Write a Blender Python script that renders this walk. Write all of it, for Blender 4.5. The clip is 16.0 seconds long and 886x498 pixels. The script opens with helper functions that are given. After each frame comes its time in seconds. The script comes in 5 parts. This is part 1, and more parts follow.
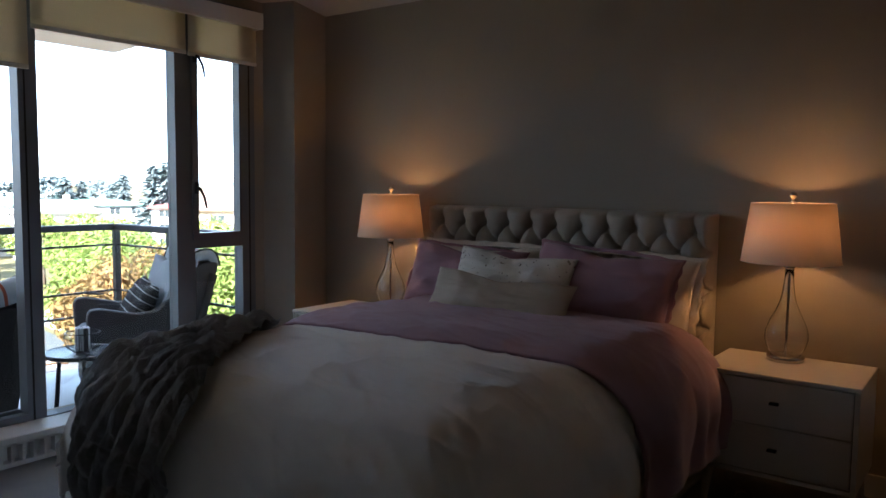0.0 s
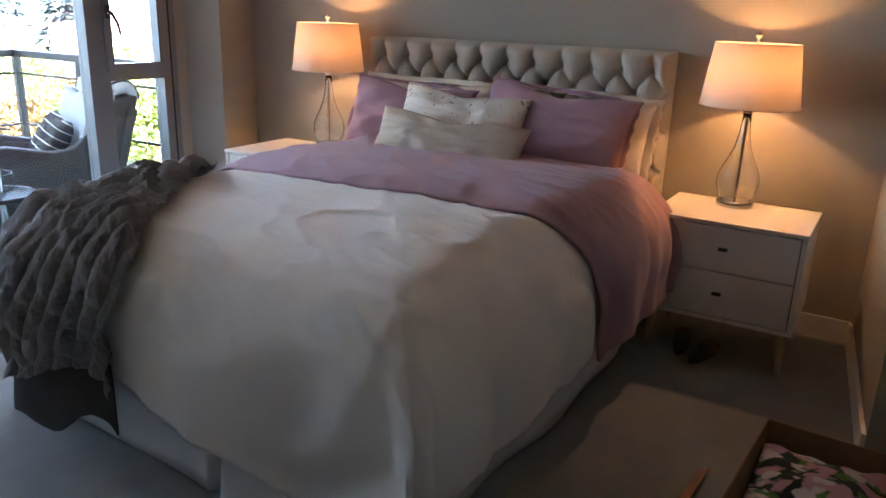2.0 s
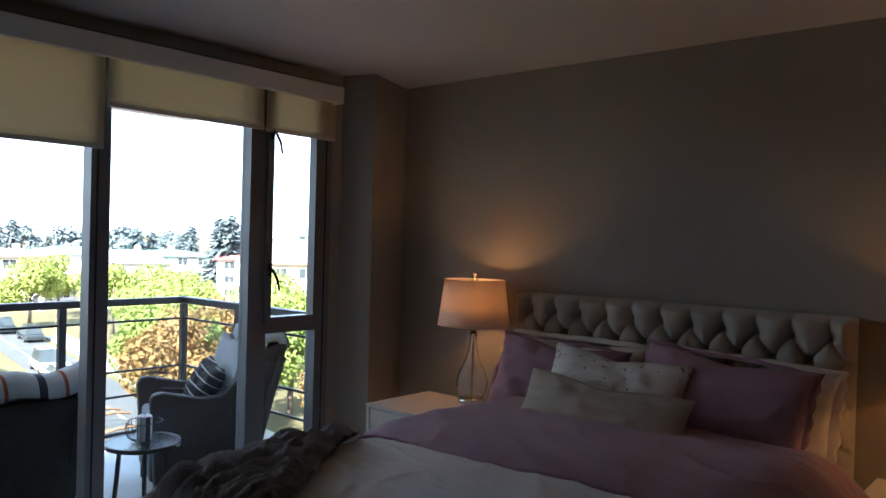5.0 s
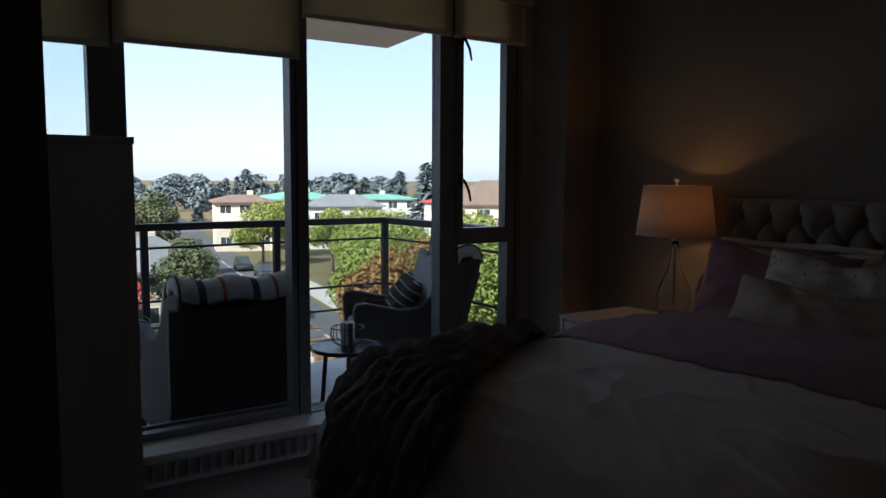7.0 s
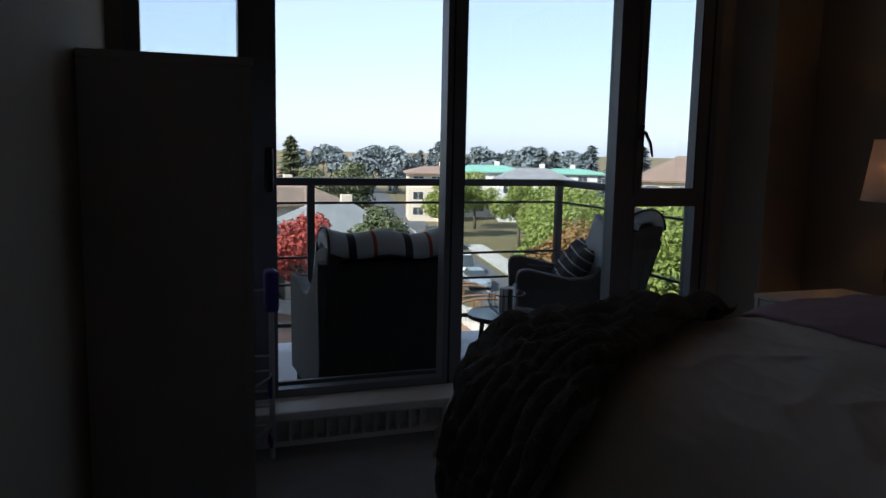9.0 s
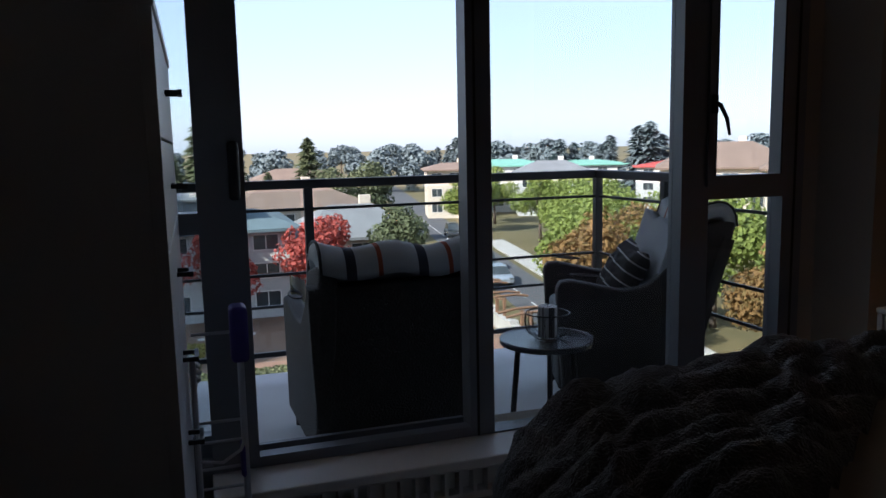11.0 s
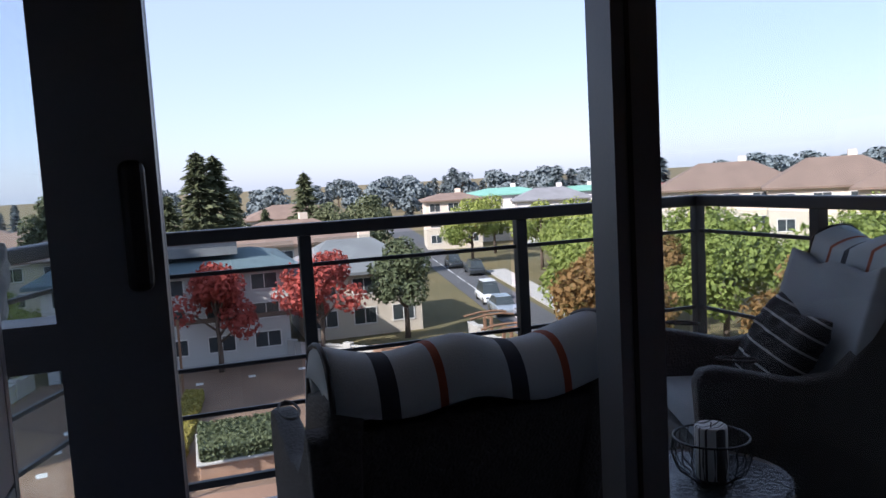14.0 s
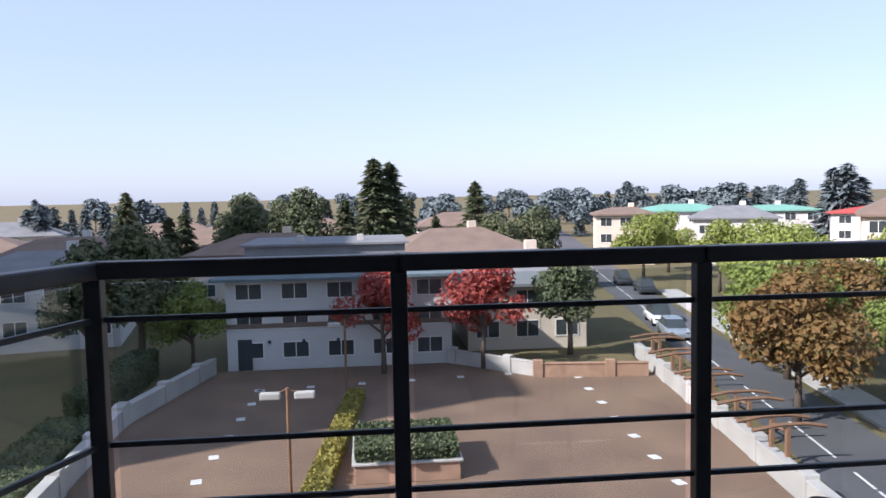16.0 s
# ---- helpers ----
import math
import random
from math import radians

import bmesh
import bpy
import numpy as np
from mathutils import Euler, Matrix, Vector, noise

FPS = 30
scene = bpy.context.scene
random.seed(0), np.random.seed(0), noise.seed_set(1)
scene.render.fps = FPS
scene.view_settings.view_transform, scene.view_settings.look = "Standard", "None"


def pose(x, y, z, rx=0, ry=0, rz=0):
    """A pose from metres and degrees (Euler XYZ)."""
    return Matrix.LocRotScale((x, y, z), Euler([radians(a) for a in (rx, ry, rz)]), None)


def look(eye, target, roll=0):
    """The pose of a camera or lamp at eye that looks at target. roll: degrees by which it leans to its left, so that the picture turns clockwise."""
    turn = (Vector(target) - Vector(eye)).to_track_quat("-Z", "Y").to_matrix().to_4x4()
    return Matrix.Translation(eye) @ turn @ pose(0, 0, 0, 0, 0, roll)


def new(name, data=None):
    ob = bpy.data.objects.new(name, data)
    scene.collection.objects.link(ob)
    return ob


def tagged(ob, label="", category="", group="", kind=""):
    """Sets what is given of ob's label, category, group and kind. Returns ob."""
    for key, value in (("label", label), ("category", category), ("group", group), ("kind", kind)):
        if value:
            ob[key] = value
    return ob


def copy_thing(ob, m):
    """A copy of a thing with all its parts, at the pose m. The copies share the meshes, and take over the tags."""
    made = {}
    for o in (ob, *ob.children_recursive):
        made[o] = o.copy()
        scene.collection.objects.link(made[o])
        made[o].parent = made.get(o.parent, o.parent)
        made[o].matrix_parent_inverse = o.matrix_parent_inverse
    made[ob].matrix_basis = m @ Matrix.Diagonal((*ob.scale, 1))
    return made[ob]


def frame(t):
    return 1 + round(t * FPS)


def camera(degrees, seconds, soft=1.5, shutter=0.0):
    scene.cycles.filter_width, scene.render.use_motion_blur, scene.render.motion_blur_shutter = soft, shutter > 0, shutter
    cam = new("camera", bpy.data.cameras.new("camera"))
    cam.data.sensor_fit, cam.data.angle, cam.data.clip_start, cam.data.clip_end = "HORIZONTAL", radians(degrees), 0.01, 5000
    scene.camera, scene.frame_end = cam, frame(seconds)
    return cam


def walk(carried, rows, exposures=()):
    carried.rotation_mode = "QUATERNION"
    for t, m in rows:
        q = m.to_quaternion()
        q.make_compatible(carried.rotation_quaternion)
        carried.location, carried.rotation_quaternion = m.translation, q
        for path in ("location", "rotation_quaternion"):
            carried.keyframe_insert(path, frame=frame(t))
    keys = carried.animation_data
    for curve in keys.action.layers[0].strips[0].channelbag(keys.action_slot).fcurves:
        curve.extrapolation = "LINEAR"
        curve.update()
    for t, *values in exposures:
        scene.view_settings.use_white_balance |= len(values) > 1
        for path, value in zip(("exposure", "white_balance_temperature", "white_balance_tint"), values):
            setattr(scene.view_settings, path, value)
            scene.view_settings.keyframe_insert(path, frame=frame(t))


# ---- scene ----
cam = camera(60.5, 16.0)

PATH = [
    (0, (2.759, 0.398, 1.337), (1.572, 1.999, 1.17), 0.7),
    (0.5, (2.749, 0.405, 1.369), (1.602, 2.009, 1.032), 1.1),
    (1, (2.681, 0.417, 1.37), (1.605, 2.037, 0.903), 1.7),
    (1.5, (2.605, 0.434, 1.395), (1.595, 2.035, 0.75), 2.0),
    (2, (2.58, 0.476, 1.372), (1.61, 2.118, 0.77), 1.9),
    (2.5, (2.549, 0.514, 1.447), (1.615, 2.228, 1.011), 1.1),
    (3, (2.567, 0.507, 1.493), (1.632, 2.262, 1.284), -1.5),
    (3.5, (2.543, 0.426, 1.519), (1.632, 2.206, 1.479), -2.1),
    (4, (2.479, 0.372, 1.521), (1.503, 2.117, 1.59), -1.3),
    (4.5, (2.455, 0.479, 1.495), (1.28, 2.096, 1.545), -0.9),
    (5, (2.415, 0.582, 1.496), (1.102, 2.091, 1.471), 1.6),
    (7.5, (2.323, 0.781, 1.256), (0.638, 1.843, 1.073), -0.6),
    (8, (2.214, 0.882, 1.215), (0.483, 1.87, 1.043), -0.4),
    (8.5, (2.155, 0.94, 1.206), (0.304, 1.658, 0.996), 1.0),
    (8.7, (2.131, 0.963, 1.205), (0.266, 1.643, 0.963), 1.5),
    (11, (1.365, 1.245, 1.171), (-0.519, 1.862, 0.903), -1.2),
    (11.5, (1.132, 1.322, 1.159), (-0.775, 1.882, 0.932), -1.8),
    (12, (0.883, 1.365, 1.139), (-1.049, 1.835, 0.929), -1.5),
    (12.5, (0.635, 1.326, 1.142), (-1.293, 1.816, 0.936), -2.0),
    (13, (0.44, 1.372, 1.135), (-1.486, 1.868, 0.927), -2.6),
    (13.5, (0.285, 1.42, 1.151), (-1.648, 1.883, 0.932), -2.9),
    (14, (0.083, 1.437, 1.154), (-1.807, 2.062, 0.965), -3.2),
    (14.5, (-0.12, 1.539, 1.148), (-2.041, 2.068, 0.977), -2.6),
    (15, (-0.312, 1.653, 1.166), (-2.284, 1.948, 1.01), -1.5),
    (15.5, (-0.548, 1.707, 1.166), (-2.529, 1.934, 1.009), -1.0),
    (16, (-0.694, 1.768, 1.177), (-2.679, 1.965, 1.031), -1.1),
]
EXPO = [(0.0, 3.5, 5700, 10), (0.5, 3.7, 5700, 10), (1.0, 4.4, 5700, 10), (1.5, 5.1, 5700, 10), (2.0, 5.45, 5700, 10), (2.5, 5.7, 5700, 10), (3.0, 5.75, 5700, 10), (3.5, 5.5, 5700, 10), (4.0, 4.95, 5700, 10),
        (4.5, 4.25, 5700, 10), (5.0, 3.35, 5700, 10), (5.2, 2.9, 5700, 12), (7.3, 1.25, 5900, 12), (8.0, 1.2, 5900, 12), (11.0, 1.35, 5850, 16), (12.5, 1.2, 5800, 19), (14.0, 1.15, 5800, 22), (16.0, 1.05, 5800, 22)]
walk(cam, [(t, look(eye, target, roll)) for t, eye, target, roll in PATH], EXPO)

# ---- daylight ----
SUN_AZ, SUN_EL = radians(-65), radians(36)          # from the south-east, behind the tower
world = bpy.data.worlds.new("hazy_sky")
scene.world = world
world.use_nodes = True
wn = world.node_tree
sky = wn.nodes.new("ShaderNodeTexSky")
sky.sky_type, sky.sun_disc = "NISHITA", False
sky.sun_elevation, sky.sun_rotation = SUN_EL, radians(155)
sky.air_density, sky.dust_density, sky.ozone_density = 1.0, 0.8, 1.0
haze = wn.nodes.new("ShaderNodeMix")                 # smoke haze evens out the whole sky
haze.data_type = "RGBA"
haze.inputs[0].default_value = 0.65
haze.inputs[7].default_value = (2.9, 3.35, 4.0, 1)
wn.links.new(sky.outputs[0], haze.inputs[6])
wn.links.new(haze.outputs[2], wn.nodes["Background"].inputs[0])
wn.nodes["Background"].inputs[1].default_value = 0.11
sun_data = bpy.data.lights.new("sun", "SUN")
sun_data.energy, sun_data.angle, sun_data.color = 4.4, radians(0.6), (1.0, 0.9, 0.76)
sun = new("sun", sun_data)
sun.matrix_basis = look((30 * math.cos(SUN_AZ) * math.cos(SUN_EL), 30 * math.sin(SUN_AZ) * math.cos(SUN_EL), 30 * math.sin(SUN_EL)), (0, 0, 0))

LAMPS = [(2.03, 3.86), (-0.19, 3.85)]
for lx, ly in LAMPS:
    bulb = bpy.data.lights.new("bulb_light", "POINT")
    bulb.energy, bulb.color, bulb.shadow_soft_size = 0.20, (1.0, 0.46, 0.145), 0.022
    new("bulb_light", bulb).location = (lx, ly, 1.185)


# ---- materials ----
def material(name, col, rough=0.7, metal=0.0, var=0.12, scale=3.0, fine=60.0, bump=0.15, spec=0.5, sheen=0.0, trans=0.0, island=0.0, second=None, obj_random=0.0):
    """Paint, cloth, wood, stone: colour varied at two scales, with a fine relief."""
    m = bpy.data.materials.new(name)
    m.use_nodes = True
    nt = m.node_tree
    N, L = nt.nodes, nt.links
    b = N["Principled BSDF"]
    b.inputs["Roughness"].default_value, b.inputs["Metallic"].default_value = rough, metal
    b.inputs["Specular IOR Level"].default_value = spec
    b.inputs["Sheen Weight"].default_value = sheen
    tc = N.new("ShaderNodeTexCoord")
    big, small = N.new("ShaderNodeTexNoise"), N.new("ShaderNodeTexNoise")
    big.inputs["Scale"].default_value, small.inputs["Scale"].default_value = scale, fine
    big.inputs["Detail"].default_value, small.inputs["Detail"].default_value = 4, 3
    for n in (big, small):
        L.new(tc.outputs["Object"], n.inputs["Vector"])
    add = N.new("ShaderNodeMath")
    add.operation = "MULTIPLY_ADD"
    add.inputs[1].default_value = 0.4
    L.new(small.outputs[0], add.inputs[0])
    L.new(big.outputs[0], add.inputs[2])
    fac = add.outputs[0]
    if island or obj_random:
        src = N.new("ShaderNodeNewGeometry").outputs["Random Per Island"] if island else N.new("ShaderNodeObjectInfo").outputs["Random"]
        k = N.new("ShaderNodeMath")
        k.operation = "MULTIPLY_ADD"
        k.inputs[1].default_value = island or obj_random
        L.new(src, k.inputs[0])
        L.new(fac, k.inputs[2])
        fac = k.outputs[0]
    ramp = N.new("ShaderNodeValToRGB")
    ramp.color_ramp.elements[0].position, ramp.color_ramp.elements[1].position = 0.35, 1.0 + (island or obj_random)
    c2 = second or tuple(min(1, c * (1 + var)) for c in col)
    ramp.color_ramp.elements[0].color = (*[c * (1 - var) for c in col], 1)
    ramp.color_ramp.elements[1].color = (*c2, 1)
    L.new(fac, ramp.inputs[0])
    L.new(ramp.outputs[0], b.inputs["Base Color"])
    if bump:
        bp = N.new("ShaderNodeBump")
        bp.inputs["Strength"].default_value, bp.inputs["Distance"].default_value = bump, 0.01
        L.new(small.outputs[0], bp.inputs["Height"])
        L.new(bp.outputs[0], b.inputs["Normal"])
    if trans:
        tr, mix = N.new("ShaderNodeBsdfTranslucent"), N.new("ShaderNodeMixShader")
        L.new(ramp.outputs[0], tr.inputs[0])
        mix.inputs[0].default_value = trans
        L.new(b.outputs[0], mix.inputs[1])
        L.new(tr.outputs[0], mix.inputs[2])
        L.new(mix.outputs[0], N["Material Output"].inputs[0])
    return m


def glass_material(name, tint=(1, 1, 1), rough=0.0, thin=True):
    m = bpy.data.materials.new(name)
    m.use_nodes = True
    N, L = m.node_tree.nodes, m.node_tree.links
    if thin:
        tr, gl, mix, lw, pw, fr = (N.new(k) for k in ("ShaderNodeBsdfTransparent", "ShaderNodeBsdfGlossy", "ShaderNodeMixShader", "ShaderNodeLayerWeight", "ShaderNodeMath", "ShaderNodeMath"))
        tr.inputs[0].default_value = (*tint, 1)
        gl.inputs["Roughness"].default_value = rough
        lw.inputs[0].default_value = 0.5
        pw.operation, fr.operation = "POWER", "MULTIPLY_ADD"
        pw.inputs[1].default_value, fr.inputs[1].default_value, fr.inputs[2].default_value = 4.5, 0.6, 0.035
        L.new(lw.outputs["Facing"], pw.inputs[0])
        L.new(pw.outputs[0], fr.inputs[0])
        L.new(fr.outputs[0], mix.inputs[0])
        L.new(tr.outputs[0], mix.inputs[1])
        L.new(gl.outputs[0], mix.inputs[2])
        L.new(mix.outputs[0], N["Material Output"].inputs[0])
    else:
        b = N["Principled BSDF"]
        b.inputs["Transmission Weight"].default_value = 1
        b.inputs["Roughness"].default_value = rough
        b.inputs["Base Color"].default_value = (*tint, 1)
    return m


def spotted(name, base, spots, scale, lo, hi, rough=0.8):
    """A woven cloth with irregular printed patches."""
    m = material(name, base, rough, fine=220, bump=0.2)
    N, L = m.node_tree.nodes, m.node_tree.links
    b = N["Principled BSDF"]
    tc = N.new("ShaderNodeTexCoord")
    cur = b.inputs["Base Color"].links[0].from_socket
    for k, col in enumerate(spots):
        v, r, mx = N.new("ShaderNodeTexNoise"), N.new("ShaderNodeValToRGB"), N.new("ShaderNodeMix")
        v.noise_dimensions = "4D"
        v.inputs["W"].default_value = 7.3 * k
        v.inputs["Scale"].default_value, v.inputs["Detail"].default_value = scale, 2
        r.color_ramp.elements[0].position, r.color_ramp.elements[1].position = lo, hi
        mx.data_type = "RGBA"
        mx.inputs[7].default_value = (*col, 1)
        L.new(tc.outputs["Object"], v.inputs["Vector"])
        L.new(v.outputs[0], r.inputs[0])
        L.new(r.outputs[0], mx.inputs[0])
        L.new(cur, mx.inputs[6])
        cur = mx.outputs[2]
    L.new(cur, b.inputs["Base Color"])
    return m


def striped(name, bands, axis, period, rough=0.85):
    """Woven cloth with bands across one axis; bands: (position 0..1, colour)."""
    m = material(name, (0.5, 0.5, 0.5), rough, fine=260, bump=0.2)
    N, L = m.node_tree.nodes, m.node_tree.links
    tc, sep, mul, fr, r = (N.new(k) for k in ("ShaderNodeTexCoord", "ShaderNodeSeparateXYZ", "ShaderNodeMath", "ShaderNodeMath", "ShaderNodeValToRGB"))
    mul.operation, fr.operation = "DIVIDE", "FRACT"
    mul.inputs[1].default_value = period
    L.new(tc.outputs["Object"], sep.inputs[0])
    L.new(sep.outputs[axis], mul.inputs[0])
    L.new(mul.outputs[0], fr.inputs[0])
    L.new(fr.outputs[0], r.inputs[0])
    r.color_ramp.interpolation = "CONSTANT"
    for k, (pos, col) in enumerate(bands):
        e = r.color_ramp.elements[k] if k < 2 else r.color_ramp.elements.new(pos)
        e.position, e.color = pos, (*col, 1)
    L.new(r.outputs[0], N["Principled BSDF"].inputs["Base Color"])
    return m


WALL = material("greige_wall_paint", (0.36, 0.32, 0.265), 0.8, var=0.05, scale=1.2, fine=180, bump=0.08, spec=0.25)
WHITE = material("white_ceiling_paint", (0.62, 0.60, 0.58), 0.9, var=0.03, scale=1.0, fine=140, bump=0.15, spec=0.2)
TRIM = material("white_trim_paint", (0.72, 0.70, 0.66), 0.45, var=0.04, fine=80, bump=0.03)
CARPET = material("grey_cut_pile_carpet", (0.30, 0.295, 0.285), 0.95, var=0.2, scale=5, fine=320, bump=0.9, spec=0.1, sheen=0.3)
ALU = material("grey_aluminium_frame", (0.20, 0.212, 0.23), 0.45, metal=0.4, var=0.08, scale=4, fine=120, bump=0.04)
RUBBER = material("black_rubber_gasket", (0.02, 0.02, 0.022), 0.6, var=0.1)
PANE = glass_material("window_glass", (0.96, 0.98, 0.985))
RAIL_PANE = glass_material("rail_glass", (0.87, 0.91, 0.91))
CLEAR = glass_material("clear_lamp_glass", (0.98, 0.985, 0.98), 0.0, thin=False)
BLIND = material("cream_roller_blind_cloth", (0.72, 0.66, 0.50), 0.9, var=0.06, scale=2, fine=400, bump=0.1, trans=0.45)
LACQUER = material("white_lacquer", (0.74, 0.70, 0.65), 0.35, var=0.04, scale=3, fine=90, bump=0.03)
DRESSER = material("satin_grey_white_lacquer", (0.60, 0.60, 0.62), 0.38, var=0.04, scale=2, fine=90, bump=0.03)
# Near-black colour that stands in for the shade inside drawer gaps.
GAP_SHADE = material("drawer_gap_shade", (0.03, 0.028, 0.025), 0.7)
LEG_WOOD = material("pale_painted_beech", (0.60, 0.52, 0.42), 0.5, var=0.15, scale=9, fine=60)
CHROME = material("brushed_chrome", (0.62, 0.60, 0.57), 0.2, metal=1.0, var=0.05, bump=0.02)
BLACK_METAL = material("black_metal", (0.025, 0.025, 0.028), 0.4, metal=0.5, var=0.2)
RAIL_METAL = material("black_powder_coated_rail", (0.035, 0.037, 0.042), 0.42, metal=0.3, var=0.25, scale=8, fine=150, bump=0.08)
LINEN = material("beige_tufted_linen", (0.46, 0.41, 0.34), 0.9, var=0.1, scale=8, fine=400, bump=0.35, sheen=0.3)
DUVET = material("cream_cotton_duvet", (0.80, 0.745, 0.69), 0.88, var=0.06, scale=3, fine=340, bump=0.18, sheen=0.15)
SKIRT = material("white_cotton_bed_skirt", (0.66, 0.64, 0.62), 0.9, var=0.05, fine=320, bump=0.2)
MAUVE = material("mauve_cotton", (0.36, 0.205, 0.25), 0.85, var=0.1, scale=4, fine=340, bump=0.2, sheen=0.2)
SHAM = material("cream_scalloped_cotton", (0.68, 0.62, 0.54), 0.88, var=0.06, fine=320, bump=0.2)
TAUPE = material("taupe_linen_pillow", (0.50, 0.42, 0.33), 0.9, var=0.1, scale=9, fine=380, bump=0.3)
SPECKLE = spotted("white_pillow_with_bronze_flecks", (0.68, 0.63, 0.56), [(0.16, 0.13, 0.10), (0.30, 0.25, 0.2)], 42, 0.66, 0.69)
FUR = material("charcoal_ribbed_fur", (0.07, 0.062, 0.058), 0.95, var=0.35, scale=14, fine=260, bump=1.0, sheen=0.6, second=(0.22, 0.20, 0.19))
FUR_BACK = material("dark_brown_throw_lining", (0.05, 0.04, 0.035), 0.95, var=0.2, fine=200, bump=0.4)
SHADE = material("off_white_linen_shade", (0.80, 0.68, 0.55), 0.9, var=0.04, scale=6, fine=420, bump=0.12, trans=0.36)
CARTON = material("brown_cardboard", (0.30, 0.17, 0.09), 0.9, var=0.15, scale=6, fine=120, bump=0.15)
FLORAL = spotted("floral_print_cloth", (0.02, 0.03, 0.025), [(0.10, 0.22, 0.03), (0.62, 0.34, 0.38), (0.75, 0.66, 0.62)], 13, 0.52, 0.56)
WICKER = material("dark_woven_resin_wicker", (0.03, 0.028, 0.028), 0.6, var=0.35, scale=30, fine=120, bump=1.0)
CUSHION = material("light_grey_outdoor_cushion", (0.30, 0.33, 0.36), 0.9, var=0.1, scale=6, fine=300, bump=0.3)
GREY, NAVY, RUST = (0.42, 0.47, 0.50), (0.025, 0.03, 0.045), (0.30, 0.075, 0.035)
STRIPES = striped("striped_outdoor_cloth", [(0.0, GREY), (0.30, RUST), (0.36, GREY), (0.66, NAVY), (0.80, GREY)], 0, 0.30)
ZIGZAG = striped("black_and_white_throw_pillow", [(0.0, (0.02, 0.02, 0.022)), (0.68, (0.45, 0.45, 0.45)), (0.82, (0.02, 0.02, 0.022))], 2, 0.055)
CANDLE = striped("black_and_white_striped_candle", [(0.0, (0.75, 0.76, 0.76)), (0.72, (0.05, 0.05, 0.055))], 0, 0.017, 0.5)
TABLE_TOP = material("dark_hammered_glass_top", (0.03, 0.035, 0.04), 0.16, var=0.2, fine=70, bump=0.35)
PURPLE = material("purple_plastic", (0.05, 0.03, 0.22), 0.5, var=0.15)
TUBE = material("white_coated_steel_tube", (0.55, 0.56, 0.58), 0.35, metal=0.3, var=0.06)
DECK = material("grey_balcony_membrane", (0.56, 0.58, 0.60), 0.75, var=0.1, scale=2.5, fine=200, bump=0.25)
CONCRETE = material("pale_concrete", (0.42, 0.40, 0.37), 0.9, var=0.2, scale=0.8, fine=14, bump=0.3)
STUCCO = material("white_stucco", (0.54, 0.53, 0.51), 0.9, var=0.08, scale=0.5, fine=20, bump=0.2)
SOFFIT = material("white_soffit_paint", (0.62, 0.63, 0.64), 0.85, var=0.04)
STONE = material("grey_garden_stone", (0.40, 0.39, 0.37), 0.9, var=0.2, fine=90, bump=0.5)
PLASTIC = material("grey_plastic_wrap", (0.28, 0.29, 0.30), 0.3, var=0.25, scale=14, fine=50, bump=0.5)
ASPHALT = material("grey_asphalt", (0.085, 0.085, 0.09), 0.9, var=0.2, scale=0.25, fine=9, bump=0.2)
GRASS = material("dry_autumn_grass", (0.11, 0.105, 0.04), 0.95, var=0.35, scale=0.12, fine=3, bump=0.5, second=(0.17, 0.13, 0.055))
PAINT_LINE = material("white_road_paint", (0.62, 0.62, 0.6), 0.8, var=0.15, scale=3)
PAVER = material("brown_brick_pavers", (0.17, 0.108, 0.074), 0.9, var=0.25, scale=0.3, fine=9, bump=0.35, second=(0.24, 0.155, 0.10))
BRICK = material("tan_planter_brick", (0.34, 0.21, 0.14), 0.9, var=0.25, scale=2, fine=20, bump=0.3)
ROOF_TEAL = material("blue_grey_shingle", (0.10, 0.145, 0.16), 0.9, var=0.2, scale=0.8, fine=7, bump=0.4)
ROOF_BROWN = material("brown_shingle", (0.17, 0.125, 0.095), 0.9, var=0.2, scale=0.6, fine=6, bump=0.4)
ROOF_GREY = material("grey_shingle", (0.17, 0.18, 0.185), 0.9, var=0.2, scale=0.6, fine=6, bump=0.4)
ROOF_GREEN = material("green_metal_roof", (0.16, 0.36, 0.28), 0.6, var=0.1, scale=0.5)
ROOF_RED = material("red_metal_roof", (0.42, 0.08, 0.07), 0.6, var=0.1, scale=0.5)
CREAM = material("cream_siding", (0.60, 0.52, 0.42), 0.85, var=0.08, scale=0.6, fine=12, bump=0.15)
DARK_GLASS = material("dark_window_pane", (0.045, 0.055, 0.06), 0.12, var=0.3, scale=0.8, bump=0.0)
BARK = material("grey_brown_bark", (0.11, 0.08, 0.06), 0.95, var=0.3, scale=3, fine=25, bump=0.7)
TIMBER = material("stained_pergola_timber", (0.21, 0.115, 0.065), 0.8, var=0.2, scale=3, fine=30, bump=0.3)
LEAF_GREEN = material("green_leaves", (0.085, 0.14, 0.03), 0.75, var=0.35, scale=0.5, fine=5, bump=0, island=0.6, second=(0.26, 0.31, 0.07), trans=0.35)
LEAF_ORANGE = material("orange_green_leaves", (0.085, 0.12, 0.028), 0.75, var=0.3, scale=0.35, fine=5, bump=0, island=0.7, second=(0.25, 0.14, 0.045), trans=0.3)
LEAF_RED = material("red_maple_leaves", (0.20, 0.035, 0.03), 0.75, var=0.3, scale=0.5, fine=5, bump=0, island=0.6, second=(0.38, 0.07, 0.05), trans=0.3)
